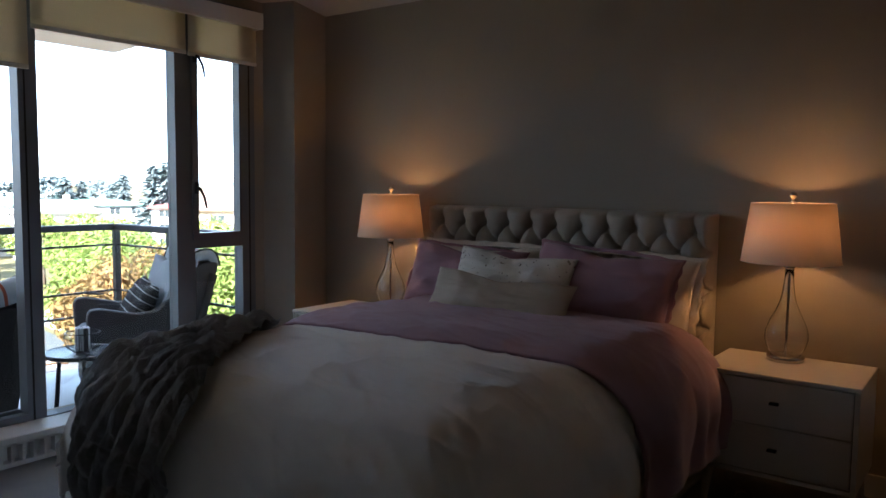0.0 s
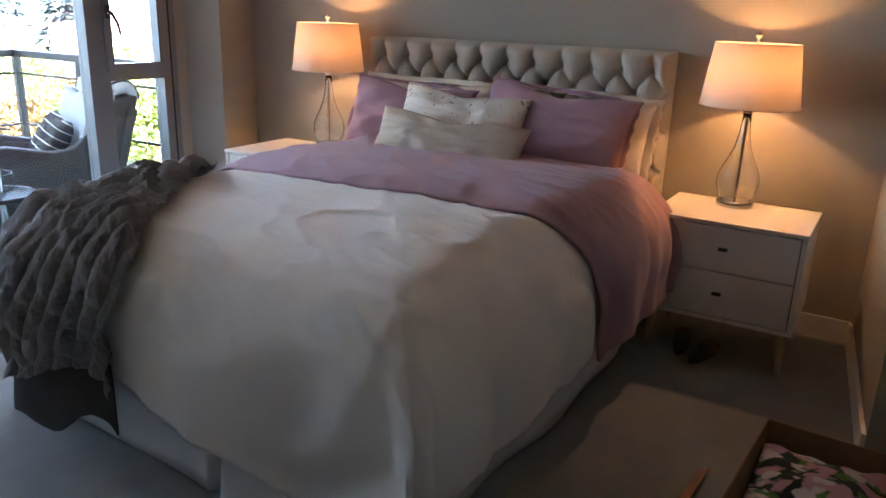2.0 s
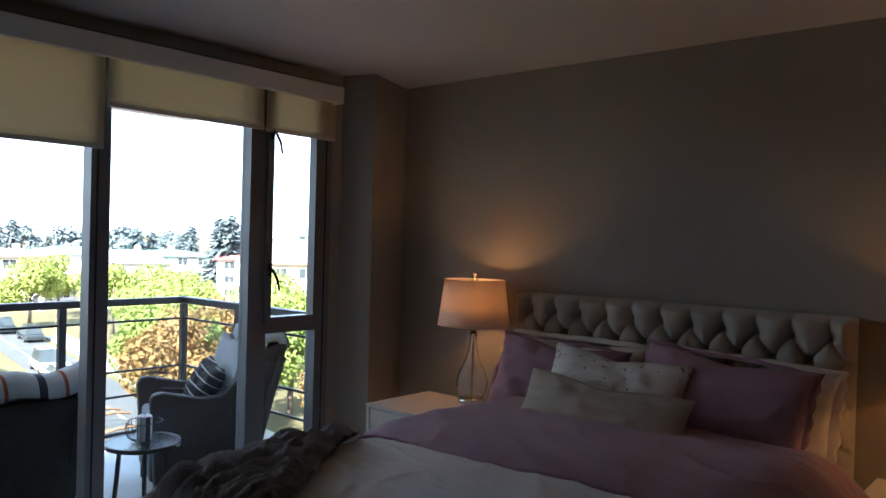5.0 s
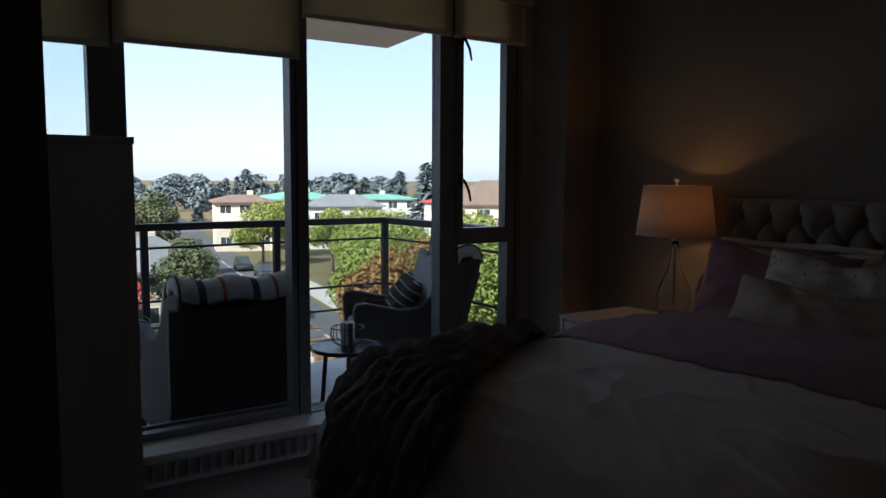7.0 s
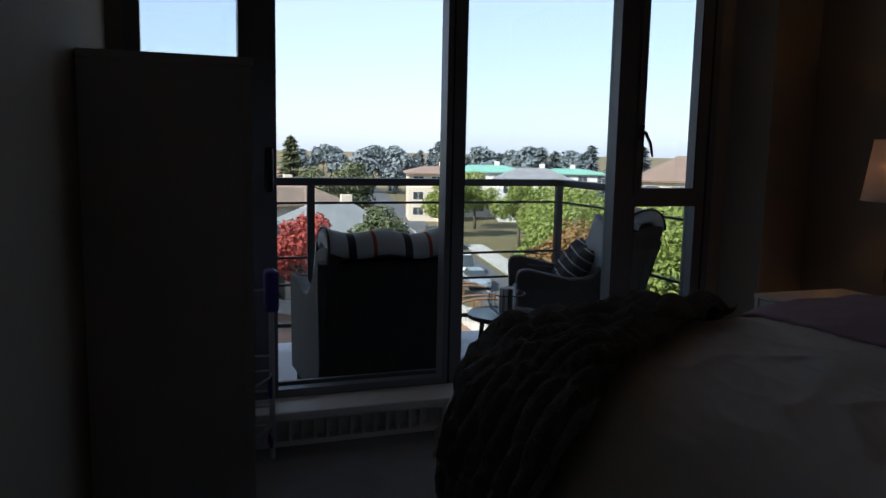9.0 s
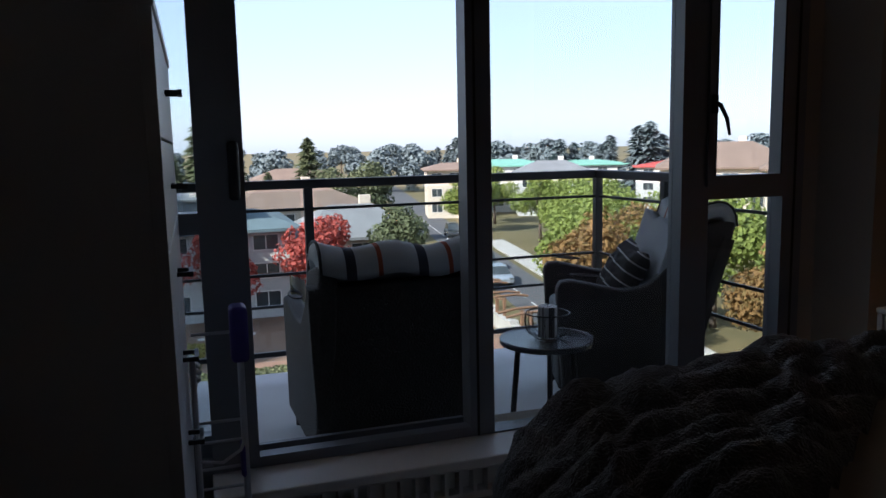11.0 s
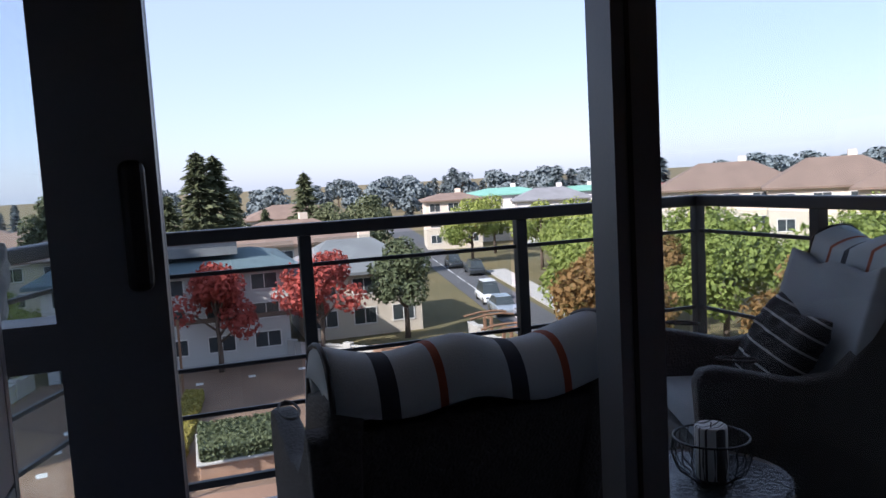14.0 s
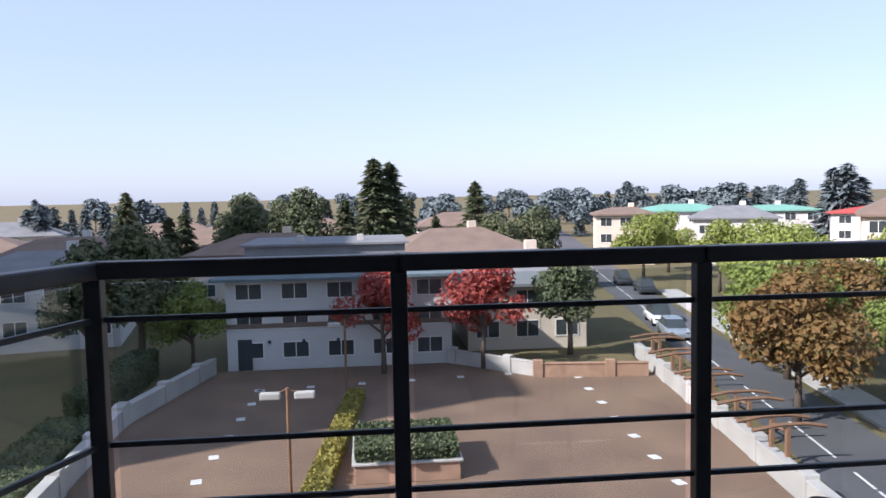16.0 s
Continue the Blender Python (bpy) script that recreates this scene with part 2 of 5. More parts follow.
LEAF_DARK = material("dark_evergreen_leaves", (0.045, 0.07, 0.035), 0.8, var=0.3, scale=0.5, fine=5, bump=0, island=0.5, second=(0.10, 0.12, 0.055), trans=0.15)
LEAF_HEDGE = material("yellow_green_hedge_leaves", (0.17, 0.17, 0.035), 0.8, var=0.3, scale=1, fine=8, bump=0, island=0.5, second=(0.32, 0.27, 0.06), trans=0.2)
# Paler and bluer than near leaves: distance haze is put into the base colour.
LEAF_HAZE = material("haze_tinted_far_leaves", (0.11, 0.145, 0.15), 0.95, var=0.12, scale=0.05, fine=1, bump=0, spec=0.05, island=0.25, second=(0.16, 0.195, 0.205))
CAR_WHITE = material("white_car_paint", (0.7, 0.7, 0.7), 0.25, var=0.03, bump=0)
CAR_SILVER = material("silver_car_paint", (0.42, 0.46, 0.5), 0.25, metal=0.5, var=0.03, bump=0)
CAR_DARK = material("dark_car_paint", (0.03, 0.035, 0.04), 0.25, var=0.03, bump=0)
TYRE = material("black_tyre", (0.02, 0.02, 0.02), 0.8)


# ---- mesh helpers ----
def bx(bm, x0, x1, y0, y1, z0, z1, m=None):
    v = [bm.verts.new((m @ Vector(p)) if m else p) for p in ((x0, y0, z0), (x1, y0, z0), (x1, y1, z0), (x0, y1, z0), (x0, y0, z1), (x1, y0, z1), (x1, y1, z1), (x0, y1, z1))]
    for f in ((3, 2, 1, 0), (4, 5, 6, 7), (0, 1, 5, 4), (1, 2, 6, 5), (2, 3, 7, 6), (3, 0, 4, 7)):
        bm.faces.new([v[k] for k in f])
    return bm


def box(x0, x1, y0, y1, z0, z1, bevel=0.0, seg=2, m=None):
    bm = bx(bmesh.new(), x0, x1, y0, y1, z0, z1, m)
    if bevel:
        bmesh.ops.bevel(bm, geom=bm.edges[:], offset=bevel, segments=seg, affect="EDGES", profile=0.5)
    return bm


def tube(pts, r, n=10, bm=None, closed=False):
    """A round bar along points; r is one radius or one for each point."""
    bm = bm or bmesh.new()
    pts = [Vector(p) for p in pts]
    rs = r if isinstance(r, (list, tuple)) else [r] * len(pts)
    rings = []
    for k, p in enumerate(pts):
        a = pts[k - 1] if (k or closed) else p
        b = pts[(k + 1) % len(pts)] if (k < len(pts) - 1 or closed) else p
        d = (b - a).normalized()
        u = d.cross(Vector((0, 0, 1)) if abs(d.z) < 0.9 else Vector((1, 0, 0))).normalized()
        w = d.cross(u)
        rings.append([bm.verts.new(p + rs[k] * (math.cos(t) * u + math.sin(t) * w)) for t in (2 * math.pi * j / n for j in range(n))])
    for k in range(len(rings) if closed else len(rings) - 1):
        A, B = rings[k], rings[(k + 1) % len(rings)]
        for j in range(n):
            bm.faces.new((A[j], A[(j + 1) % n], B[(j + 1) % n], B[j]))
    if not closed:
        bm.faces.new(rings[0][::-1])
        bm.faces.new(rings[-1])
    bmesh.ops.recalc_face_normals(bm, faces=bm.faces[:])
    return bm


def lathe(profile, cx, cy, n=32, caps=True, bm=None):
    bm = bm or bmesh.new()
    rings = [[bm.verts.new((cx + r * math.cos(2 * math.pi * j / n), cy + r * math.sin(2 * math.pi * j / n), z)) for j in range(n)] for r, z in profile]
    for A, B in zip(rings, rings[1:]):
        for j in range(n):
            bm.faces.new((A[j], A[(j + 1) % n], B[(j + 1) % n], B[j]))
    if caps:
        bm.faces.new(rings[0][::-1])
        bm.faces.new(rings[-1])
    return bm


def prism(poly, z0, z1, bm=None):
    bm = bm or bmesh.new()
    lo, hi = [bm.verts.new((x, y, z0)) for x, y in poly], [bm.verts.new((x, y, z1)) for x, y in poly]
    bm.faces.new(lo[::-1])
    bm.faces.new(hi)
    for k in range(len(poly)):
        j = (k + 1) % len(poly)
        bm.faces.new((lo[k], lo[j], hi[j], hi[k]))
    bmesh.ops.recalc_face_normals(bm, faces=bm.faces[:])
    return bm


def sheet(fn, nu, nv, thick=0.0):
    """A cloth: fn(u, v) gives a place for u, v in 0..1; with thickness it is closed."""
    bm = bmesh.new()
    g = [[bm.verts.new(fn(i / nu, j / nv)) for j in range(nv + 1)] for i in range(nu + 1)]
    for i in range(nu):
        for j in range(nv):
            bm.faces.new((g[i][j], g[i + 1][j], g[i + 1][j + 1], g[i][j + 1]))
    bmesh.ops.recalc_face_normals(bm, faces=bm.faces[:])
    if thick:
        bm.normal_update()
        low = [[bm.verts.new(v.co - v.normal * thick) for v in row] for row in g]
        for i in range(nu):
            for j in range(nv):
                bm.faces.new((low[i][j + 1], low[i + 1][j + 1], low[i + 1][j], low[i][j]))
        rim = [(i, 0) for i in range(nu)] + [(nu, j) for j in range(nv)] + [(i, nv) for i in range(nu, 0, -1)] + [(0, j) for j in range(nv, 0, -1)]
        for (i, j), (k, l) in zip(rim, rim[1:] + rim[:1]):
            bm.faces.new((g[i][j], g[k][l], low[k][l], low[i][j]))
        bmesh.ops.recalc_face_normals(bm, faces=bm.faces[:])
    return bm


def link(name, bm, mat, smooth=False):
    me = bpy.data.meshes.new(name)
    bm.to_mesh(me)
    bm.free()
    me.materials.append(mat)
    if smooth:
        me.polygons.foreach_set("use_smooth", [True] * len(me.polygons))
    return new(name, me)


def part(name, bm, mat, parent, label="", smooth=False):
    ob = link(name, bm, mat, smooth)
    ob.parent = parent
    if parent.type == "EMPTY":
        ob.matrix_parent_inverse = parent.matrix_basis.inverted()
    return tagged(ob, label)


def thing(name, at, label, category, group="", kind=""):
    e = new(name)
    e.empty_display_size = 0.1
    e.matrix_basis = Matrix.Translation(at)
    return tagged(e, label, category, group, kind)


def setting(name, bm, mat, label="", smooth=False):
    return tagged(link(name, bm, mat, smooth), label, "", "", "structure")


def joined(*boxes):
    bm = bmesh.new()
    for b in boxes:
        bx(bm, *b)
    return bm


# ---- the room ----
CEIL, NORTH, WIN = 2.46, 4.12, -1.06
setting("floor", prism([(-1.36, 0.6), (1.75, 0.6), (1.75, -1.35), (3.85, -1.35), (3.85, 4.32), (-1.36, 4.32)], -0.12, 0.0), CARPET, "grey cut-pile wall-to-wall carpet")
setting("ceiling", prism([(-1.36, 0.6), (1.75, 0.6), (1.75, -1.35), (3.85, -1.35), (3.85, 4.32), (-1.36, 4.32)], CEIL, CEIL + 0.12), WHITE, "smooth white painted ceiling")
setting("wall_north", joined((-1.36, 2.6, NORTH, NORTH + 0.15, 0, CEIL)), WALL, "greige painted wall behind the bed")
setting("wall_column", prism([(-1.059, 3.62), (-0.85, 3.69), (-1.01, NORTH - 0.001), (-1.14, NORTH - 0.001), (-1.14, 3.872), (-1.059, 3.872)], 0, CEIL), WALL, "greige painted column beside the window")
east = bmesh.new()
prism([(2.56, NORTH), (2.67, 3.06), (2.82, 3.06), (2.75, NORTH + 0.15), (2.601, NORTH + 0.15)], 0, CEIL, east)
prism([(2.67, 3.059), (2.76, 2.2), (2.91, 2.2), (2.82, 3.059)], 2.12, CEIL, east)
prism([(2.76, 2.199), (2.86, 1.5), (3.7, 1.5), (3.7, 1.65), (2.98, 1.65), (2.91, 2.199)], 0, CEIL, east)
setting("wall_east", east, WALL, "greige painted wall with a closet opening")
setting("wall_closet", prism([(3.4, 1.65), (3.5, 1.65), (3.5, 4.3), (2.76, 4.3), (2.76, 4.2), (3.4, 4.2)], 0, CEIL), WALL, "greige painted wall inside the closet")
setting("wall_south", joined((-1.36, 1.75, 0.63, 0.78, 0, CEIL), (1.6, 1.75, -1.35, 0.629, 0, CEIL), (1.751, 3.85, -1.35, -1.2, 0, CEIL)), WALL, "greige painted wall behind the dresser")
setting("wall_hall", joined((3.7, 3.85, -1.2, 1.5, 0, CEIL)), WALL, "greige painted hall wall")
setting("wall_window", joined((-1.36, WIN, 0.78, 3.87, 0, 0.10), (-1.36, WIN, 0.78, 3.87, 2.40, CEIL), (-1.14, WIN, 3.54, 3.869, 0.101, 2.399), (-1.14, WIN, 0.78, 0.84, 0.101, 2.399)), WALL, "greige wall round the window")
setting("baseboard", joined((-0.98, 2.55, NORTH - 0.014, NORTH - 0.001, 0, 0.10)), TRIM, "white painted baseboard")
setting("baseboard_east", prism([(2.546, NORTH - 0.015), (2.655, 3.06), (2.669, 3.06), (2.559, NORTH - 0.015)], 0, 0.10), TRIM, "white painted baseboard")

# window ledge with the heater's grille below
ledge = thing("window_ledge", (WIN, 2.2, 0), "white painted ledge under the windows", "ledge", kind="structure")
part("top", box(WIN + 0.001, -0.86, 1.25, 3.56, 0.12, 0.155, 0.006), TRIM, ledge)
heater = thing("baseboard_heater", (-0.92, 2.2, 0), "white metal baseboard heater under the window ledge", "heater")
part("body", joined((-1.055, -0.95, 1.25, 3.55, 0.0, 0.119)), TRIM, heater)
grille = part("grille", joined((-0.949, -0.90, 1.25, 3.55, 0.0, 0.022), (-0.949, -0.90, 1.25, 3.55, 0.10, 0.119)), TRIM, heater)
for k in range(45):
    y = 1.27 + k * 0.0505
    part("fin", joined((-0.945, -0.902, y, y + 0.012, 0.022, 0.10)), TRIM, heater)

# ---- windows ----
F0, F1 = WIN - 0.07, WIN + 0.012
win = thing("window_1", (WIN, 3.4, 0.1), "grey aluminium casement window with a fixed lower pane", "window", kind="structure")
part("window_frame", joined((F0, F1, 2.975, 3.095, 0.101, 2.399), (F0, F1, 3.44, 3.538, 0.101, 2.399), (F0, F1, 3.095, 3.44, 0.101, 0.20), (F0, F1, 3.095, 3.44, 2.33, 2.399), (F0, F1, 3.095, 3.44, 0.95, 1.0)), ALU, win)
sash = part("sash", joined((F0 + 0.03, F1 + 0.014, 3.08, 3.11, 1.0, 2.33), (F0 + 0.03, F1 + 0.014, 3.415, 3.45, 1.0, 2.33), (F0 + 0.03, F1 + 0.014, 3.11, 3.415, 1.0, 1.04), (F0 + 0.03, F1 + 0.014, 3.11, 3.415, 2.29, 2.33)), ALU, win)
part("gasket", joined((F1 + 0.0145, F1 + 0.017, 3.41, 3.416, 1.04, 2.29), (F1 + 0.0145, F1 + 0.017, 3.109, 3.115, 1.04, 2.29)), RUBBER, win)
part("gasket", joined((F1 + 0.0005, F1 + 0.003, 3.49, 3.50, 0.12, 2.38)), RUBBER, win)
for z0, z1 in ((0.2, 0.95), (1.04, 2.29)):
    part("pane", joined((WIN - 0.05, WIN - 0.044, 3.095, 3.44, z0, z1)), PANE, win).visible_shadow = False
for hz in (1.27, 2.02):
    h = part("window_handle", box(F1 + 0.015, F1 + 0.03, 3.085, 3.109, hz, hz + 0.07, 0.004), BLACK_METAL, win, "black window latch")
    part("lever", tube([(F1 + 0.03, 3.0952, hz + 0.04), (F1 + 0.055, 3.0957, hz + 0.03), (F1 + 0.062, 3.12, hz - 0.02), (F1 + 0.058, 3.137, hz - 0.08)], [0.008, 0.009, 0.008, 0.005], 8), BLACK_METAL, h)

win = thing("window_2", (WIN, 2.7, 0.1), "tall fixed window in a grey aluminium frame", "window", kind="structure")
part("window_frame", joined((F0, F1, 2.125, 2.215, 0.101, 2.399), (F0, F1, 2.215, 2.975, 0.101, 0.16), (F0, F1, 2.215, 2.975, 2.33, 2.399)), ALU, win)
part("gasket", joined((F1 + 0.0005, F1 + 0.004, 2.15, 2.158, 0.12, 2.38)), RUBBER, win)
part("pane", joined((WIN - 0.05, WIN - 0.044, 2.215, 2.975, 0.16, 2.33)), PANE, win).visible_shadow = False

win = thing("window_3", (WIN, 1.1, 0.1), "narrow grey aluminium side window with a transom", "window", kind="structure")
part("window_frame", joined((F0, F1, 0.841, 0.90, 0.101, 2.399), (F0, F1, 1.255, 1.33, 0.101, 2.399), (F0, F1, 0.90, 1.255, 0.101, 0.18), (F0, F1, 0.90, 1.255, 2.33, 2.399), (F0, F1, 0.90, 1.255, 0.92, 0.985)), ALU, win)
for z0, z1 in ((0.18, 0.92), (0.985, 2.33)):
    part("pane", joined((WIN - 0.05, WIN - 0.044, 0.90, 1.255, z0, z1)), PANE, win).visible_shadow = False

door = thing("door_1", (WIN - 0.1, 1.1, 0.1), "open grey aluminium sliding balcony door", "door", kind="structure")
DX0, DX1 = WIN - 0.125, WIN - 0.075
part("stile", box(DX0, DX1, 1.30, 1.40, 0.16, 2.36, 0.004), ALU, door)
part("stile", box(DX0, DX1, 0.66, 0.75, 0.16, 2.36, 0.004), ALU, door)
part("door_rail", joined((DX0, DX1, 0.75, 1.30, 0.16, 0.25), (DX0, DX1, 0.75, 1.30, 2.215, 2.36)), ALU, door)
part("pane", joined((DX0 + 0.02, DX0 + 0.026, 0.75, 1.30, 0.25, 2.28)), PANE, door).visible_shadow = False
part("door_handle", box(F1 + 0.001, F1 + 0.03, 1.35, 1.385, 1.02, 1.20, 0.012, 3), BLACK_METAL, door, "black recessed pull handle")
part("jamb", joined((F0, F1, 1.33, 1.399, 0.101, 2.399)), ALU, door)
part("track", joined((WIN - 0.125, F1, 1.40, 2.125, 0.101, 0.155), (WIN - 0.085, WIN - 0.065, 1.40, 2.125, 0.155, 0.20), (WIN - 0.04, F1, 1.40, 2.125, 0.155, 0.19)), ALU, door)
part("head", joined((F0, F1, 1.40, 2.125, 2.33, 2.399)), ALU, door)

# ---- blinds ----
val = thing("blind_valance", (WIN + 0.1, 2.2, 2.31), "white valance box along the window head", "valance", kind="structure")
part("fascia", box(WIN + 0.10, WIN + 0.13, 0.79, 3.52, 2.265, 2.36, 0.004), TRIM, val)
part("top", joined((WIN + 0.001, WIN + 0.10, 0.79, 3.52, 2.345, 2.36)), TRIM, val)
part("end_cap", joined((WIN + 0.001, WIN + 0.099, 3.505, 3.52, 2.265, 2.344)), TRIM, val)
for y0, y1, zb in ((0.86, 1.335, 1.86), (1.35, 2.165, 1.885), (2.18, 3.03, 2.08), (3.045, 3.53, 2.075)):
    bl = thing("roller_blind", (WIN + 0.07, (y0 + y1) / 2, 2.31), "cream roller blind, drawn partly down", "blind", "roller blinds at the windows")
    part("roller", tube([(WIN + 0.065, y0, 2.31), (WIN + 0.065, y1, 2.31)], 0.024, 14), BLIND, bl)
    part("cloth", sheet(lambda u, v, a=y0, b=y1, z=zb: (WIN + 0.042 + 0.0015 * math.sin(9 * u + 3 * v), a + (b - a) * u, z + (2.31 - z) * v), 12, 8, 0.002), BLIND, bl, smooth=True)
    part("hem_bar", box(WIN + 0.036, WIN + 0.05, y0, y1, zb - 0.022, zb, 0.003), TRIM, bl)

# ---- bed ----
bed = thing("bed", (0.85, 2.9, 0), "queen bed with a beige tufted linen headboard, white skirt, dressed", "bed")
BX = 0.97
part("mattress", box(0.09, 1.68, 1.86, 3.95, 0.33, 0.64, 0.07, 4), SKIRT, bed, smooth=True)
part("box_spring", box(0.11, 1.66, 1.9, 3.94, 0.06, 0.329, 0.02), SKIRT, bed)
part("fitted_sheet", box(0.075, 1.695, 3.2, 3.93, 0.36, 0.665, 0.08, 5), MAUVE, bed, "mauve cotton sheet", True)


def tuft(u, v):
    """Diamond buttoning up to a row of upright channels along the top edge."""
    x, z = -0.005 + 1.66 * u, 0.35 + 0.87 * v
    p, q = (x - 0.09) / 0.074, (1.125 - z) / 0.092
    chan = 2 * abs(p / 2 - round(p / 2))
    if q > 0:
        a, b = (p + q) * 0.5, (p - q) * 0.5
        fa, fb = abs(a - round(a)), abs(b - round(b))
        puff = math.sin(min(1.0, 2 * min(fa, fb)) * math.pi / 2) ** 0.55
        hole = math.exp(-(fa * fa + fb * fb) / 0.028)
    else:
        puff = math.sin(min(1.0, chan) * math.pi / 2) ** 0.5
        hole = math.exp(-((p / 2 - round(p / 2)) ** 2 + 0.25 * q * q) / 0.028)
    pleat = 0.004 * math.sin(42 * p) * max(0.0, 1 - abs(q - 0.5) * 2) * (1 - puff)
    e = min(x + 0.005, 1.655 - x, 1.22 - z)
    r = min(1.0, max(0.0, e) / 0.03)
    edge = math.sqrt(max(0.0, 1 - (1 - r) ** 2))
    return (x, 4.062 - edge * (0.058 + 0.052 * puff) + 0.045 * hole * edge + pleat, z)


hb = part("headboard", box(-0.005, 1.655, 4.06, 4.115, 0.0, 1.22, 0.012, 3), LINEN, bed)
part("upholstery", sheet(tuft, 330, 130), LINEN, hb, "deep diamond-tufted beige linen", True)
for j in range(3):
    for i in range(21):
        bxp, bz = 0.09 + 0.074 * i, 1.125 - 0.092 * j
        if (i + j) % 2 == 0 and 0.06 < bxp < 1.6:
            part("button", lathe([(0.002, 0.0), (0.009, 0.001), (0.011, 0.005), (0.006, 0.008), (0.001, 0.009)], 0, 0, 10), LINEN, hb).matrix_basis = pose(bxp, 4.034, bz, 90)


def drape(s, flat, r):
    a = abs(s) - flat
    if a <= 0:
        return s, 0.0
    if a < r * math.pi / 2:
        o, d = flat + r * math.sin(a / r), r * (1 - math.cos(a / r))
    else:
        o, d = flat + r, r + a - r * math.pi / 2
    return math.copysign(o, s), d


def on_bed(a, b, off=0.0, puff=0.05, wrinkle=0.012, fold=0.035):
    """A place on the made bed: a across from its middle, b from the pillows to the foot."""
    ox, da = drape(a, 0.58 + off * 0.5, 0.24 + off)
    oy, db = drape(b, 1.50 + off * 0.5, 0.24 + off)
    d = max(da, db) + 0.3 * min(da, db)
    top = 0.685 + off + puff * max(0, math.cos(1.3 * a)) * max(0.2, min(1, math.sin(max(0.0, min(1.0, b / 1.7)) * math.pi) + 0.3))
    p = Vector((a * 2.1, b * 2.1, 3.1))
    n = noise.noise(p) * 0.6 + noise.noise(p * 2.7) * 0.4
    ridge = 1 - abs(noise.noise(Vector((a * 3 + b * 1.3, b * 6.5 - a * 2.0, 7))))
    crease = 1 - abs(noise.noise(Vector((a * 7 + b * 2.6 + 2 * n, b * 14 - a * 5, 2))))
    z = top - d + wrinkle * (n * 0.9 + (ridge ** 8) * 0.6 + (crease ** 9) * 0.3)
    side = min(1.0, d / 0.35)
    wav = math.sin(9.5 * (b if da > db else a) + 4 * n) * 0.6 + 0.7 * n
    x = BX + ox + math.copysign(fold * side * wav * (da > 0.02), a if a else 1) * min(1, da / 0.15)
    y = 3.45 - oy - fold * side * wav * min(1, db / 0.15)
    return (x, y, max(0.015 + 0.01 * abs(n), z))


def duvet(u, v):
    a = -1.15 + 2.34 * u
    b = 0.35 + 1.70 * v
    if v > 0.9:
        b += (v - 0.9) * 2.2 * max(0.0, math.sin(2.2 * u - 0.55)) - 0.12 * (1 - u) * (v - 0.9) * 10
    return on_bed(a, b, 0.012, 0.06, 0.0115, 0.034)


part("duvet", sheet(duvet, 220, 190, 0.02), DUVET, bed, "rumpled cream cotton duvet", True)


def fold_over(u, v):
    a = -1.2 + 2.44 * u
    edge = 0.78 + 0.10 * math.sin(3.0 * u + 0.2) - 0.26 * max(0, u - 0.45)
    b = -0.12 + (edge + 0.12) * v
    roll = 0.03 * math.sin(min(1.0, (1 - v) * 5) * math.pi / 2)
    return on_bed(a, b, 0.028 + roll, 0.05, 0.011, 0.05)


part("fold", sheet(fold_over, 200, 80, 0.015), MAUVE, bed, "mauve duvet lining turned back", True)


def skirt(u, v):
    run = [(0.10, 3.9), (0.10, 1.80), (1.06, 1.80), (1.10, 1.80), (1.70, 1.80), (1.70, 3.9)]
    lens = [math.dist(p, q) for p, q in zip(run, run[1:])]
    s, k = u * sum(lens), 0
    while k < 4 and s > lens[k]:
        s -= lens[k]
        k += 1
    (x0, y0), (x1, y1) = run[k], run[k + 1]
    f = min(1, s / lens[k])
    x, y = x0 + (x1 - x0) * f, y0 + (y1 - y0) * f
    out = (1 - v) * (0.03 + 0.010 * math.sin(u * 58) + 0.022 * math.sin(u * 23 + 1))
    if k == 2:
        out -= 0.05
    nx, ny = ((-1, 0), (0, -1), (0, -1), (0, -1), (1, 0))[k]
    return (x + nx * out, y + ny * out, 0.012 + 0.02 * (1 - v) * (1 + math.sin(u * 31)) * 0.6 + 0.37 * v)


part("bed_skirt", sheet(skirt, 220, 8, 0.004), SKIRT, bed, "white pleated bed skirt", True)


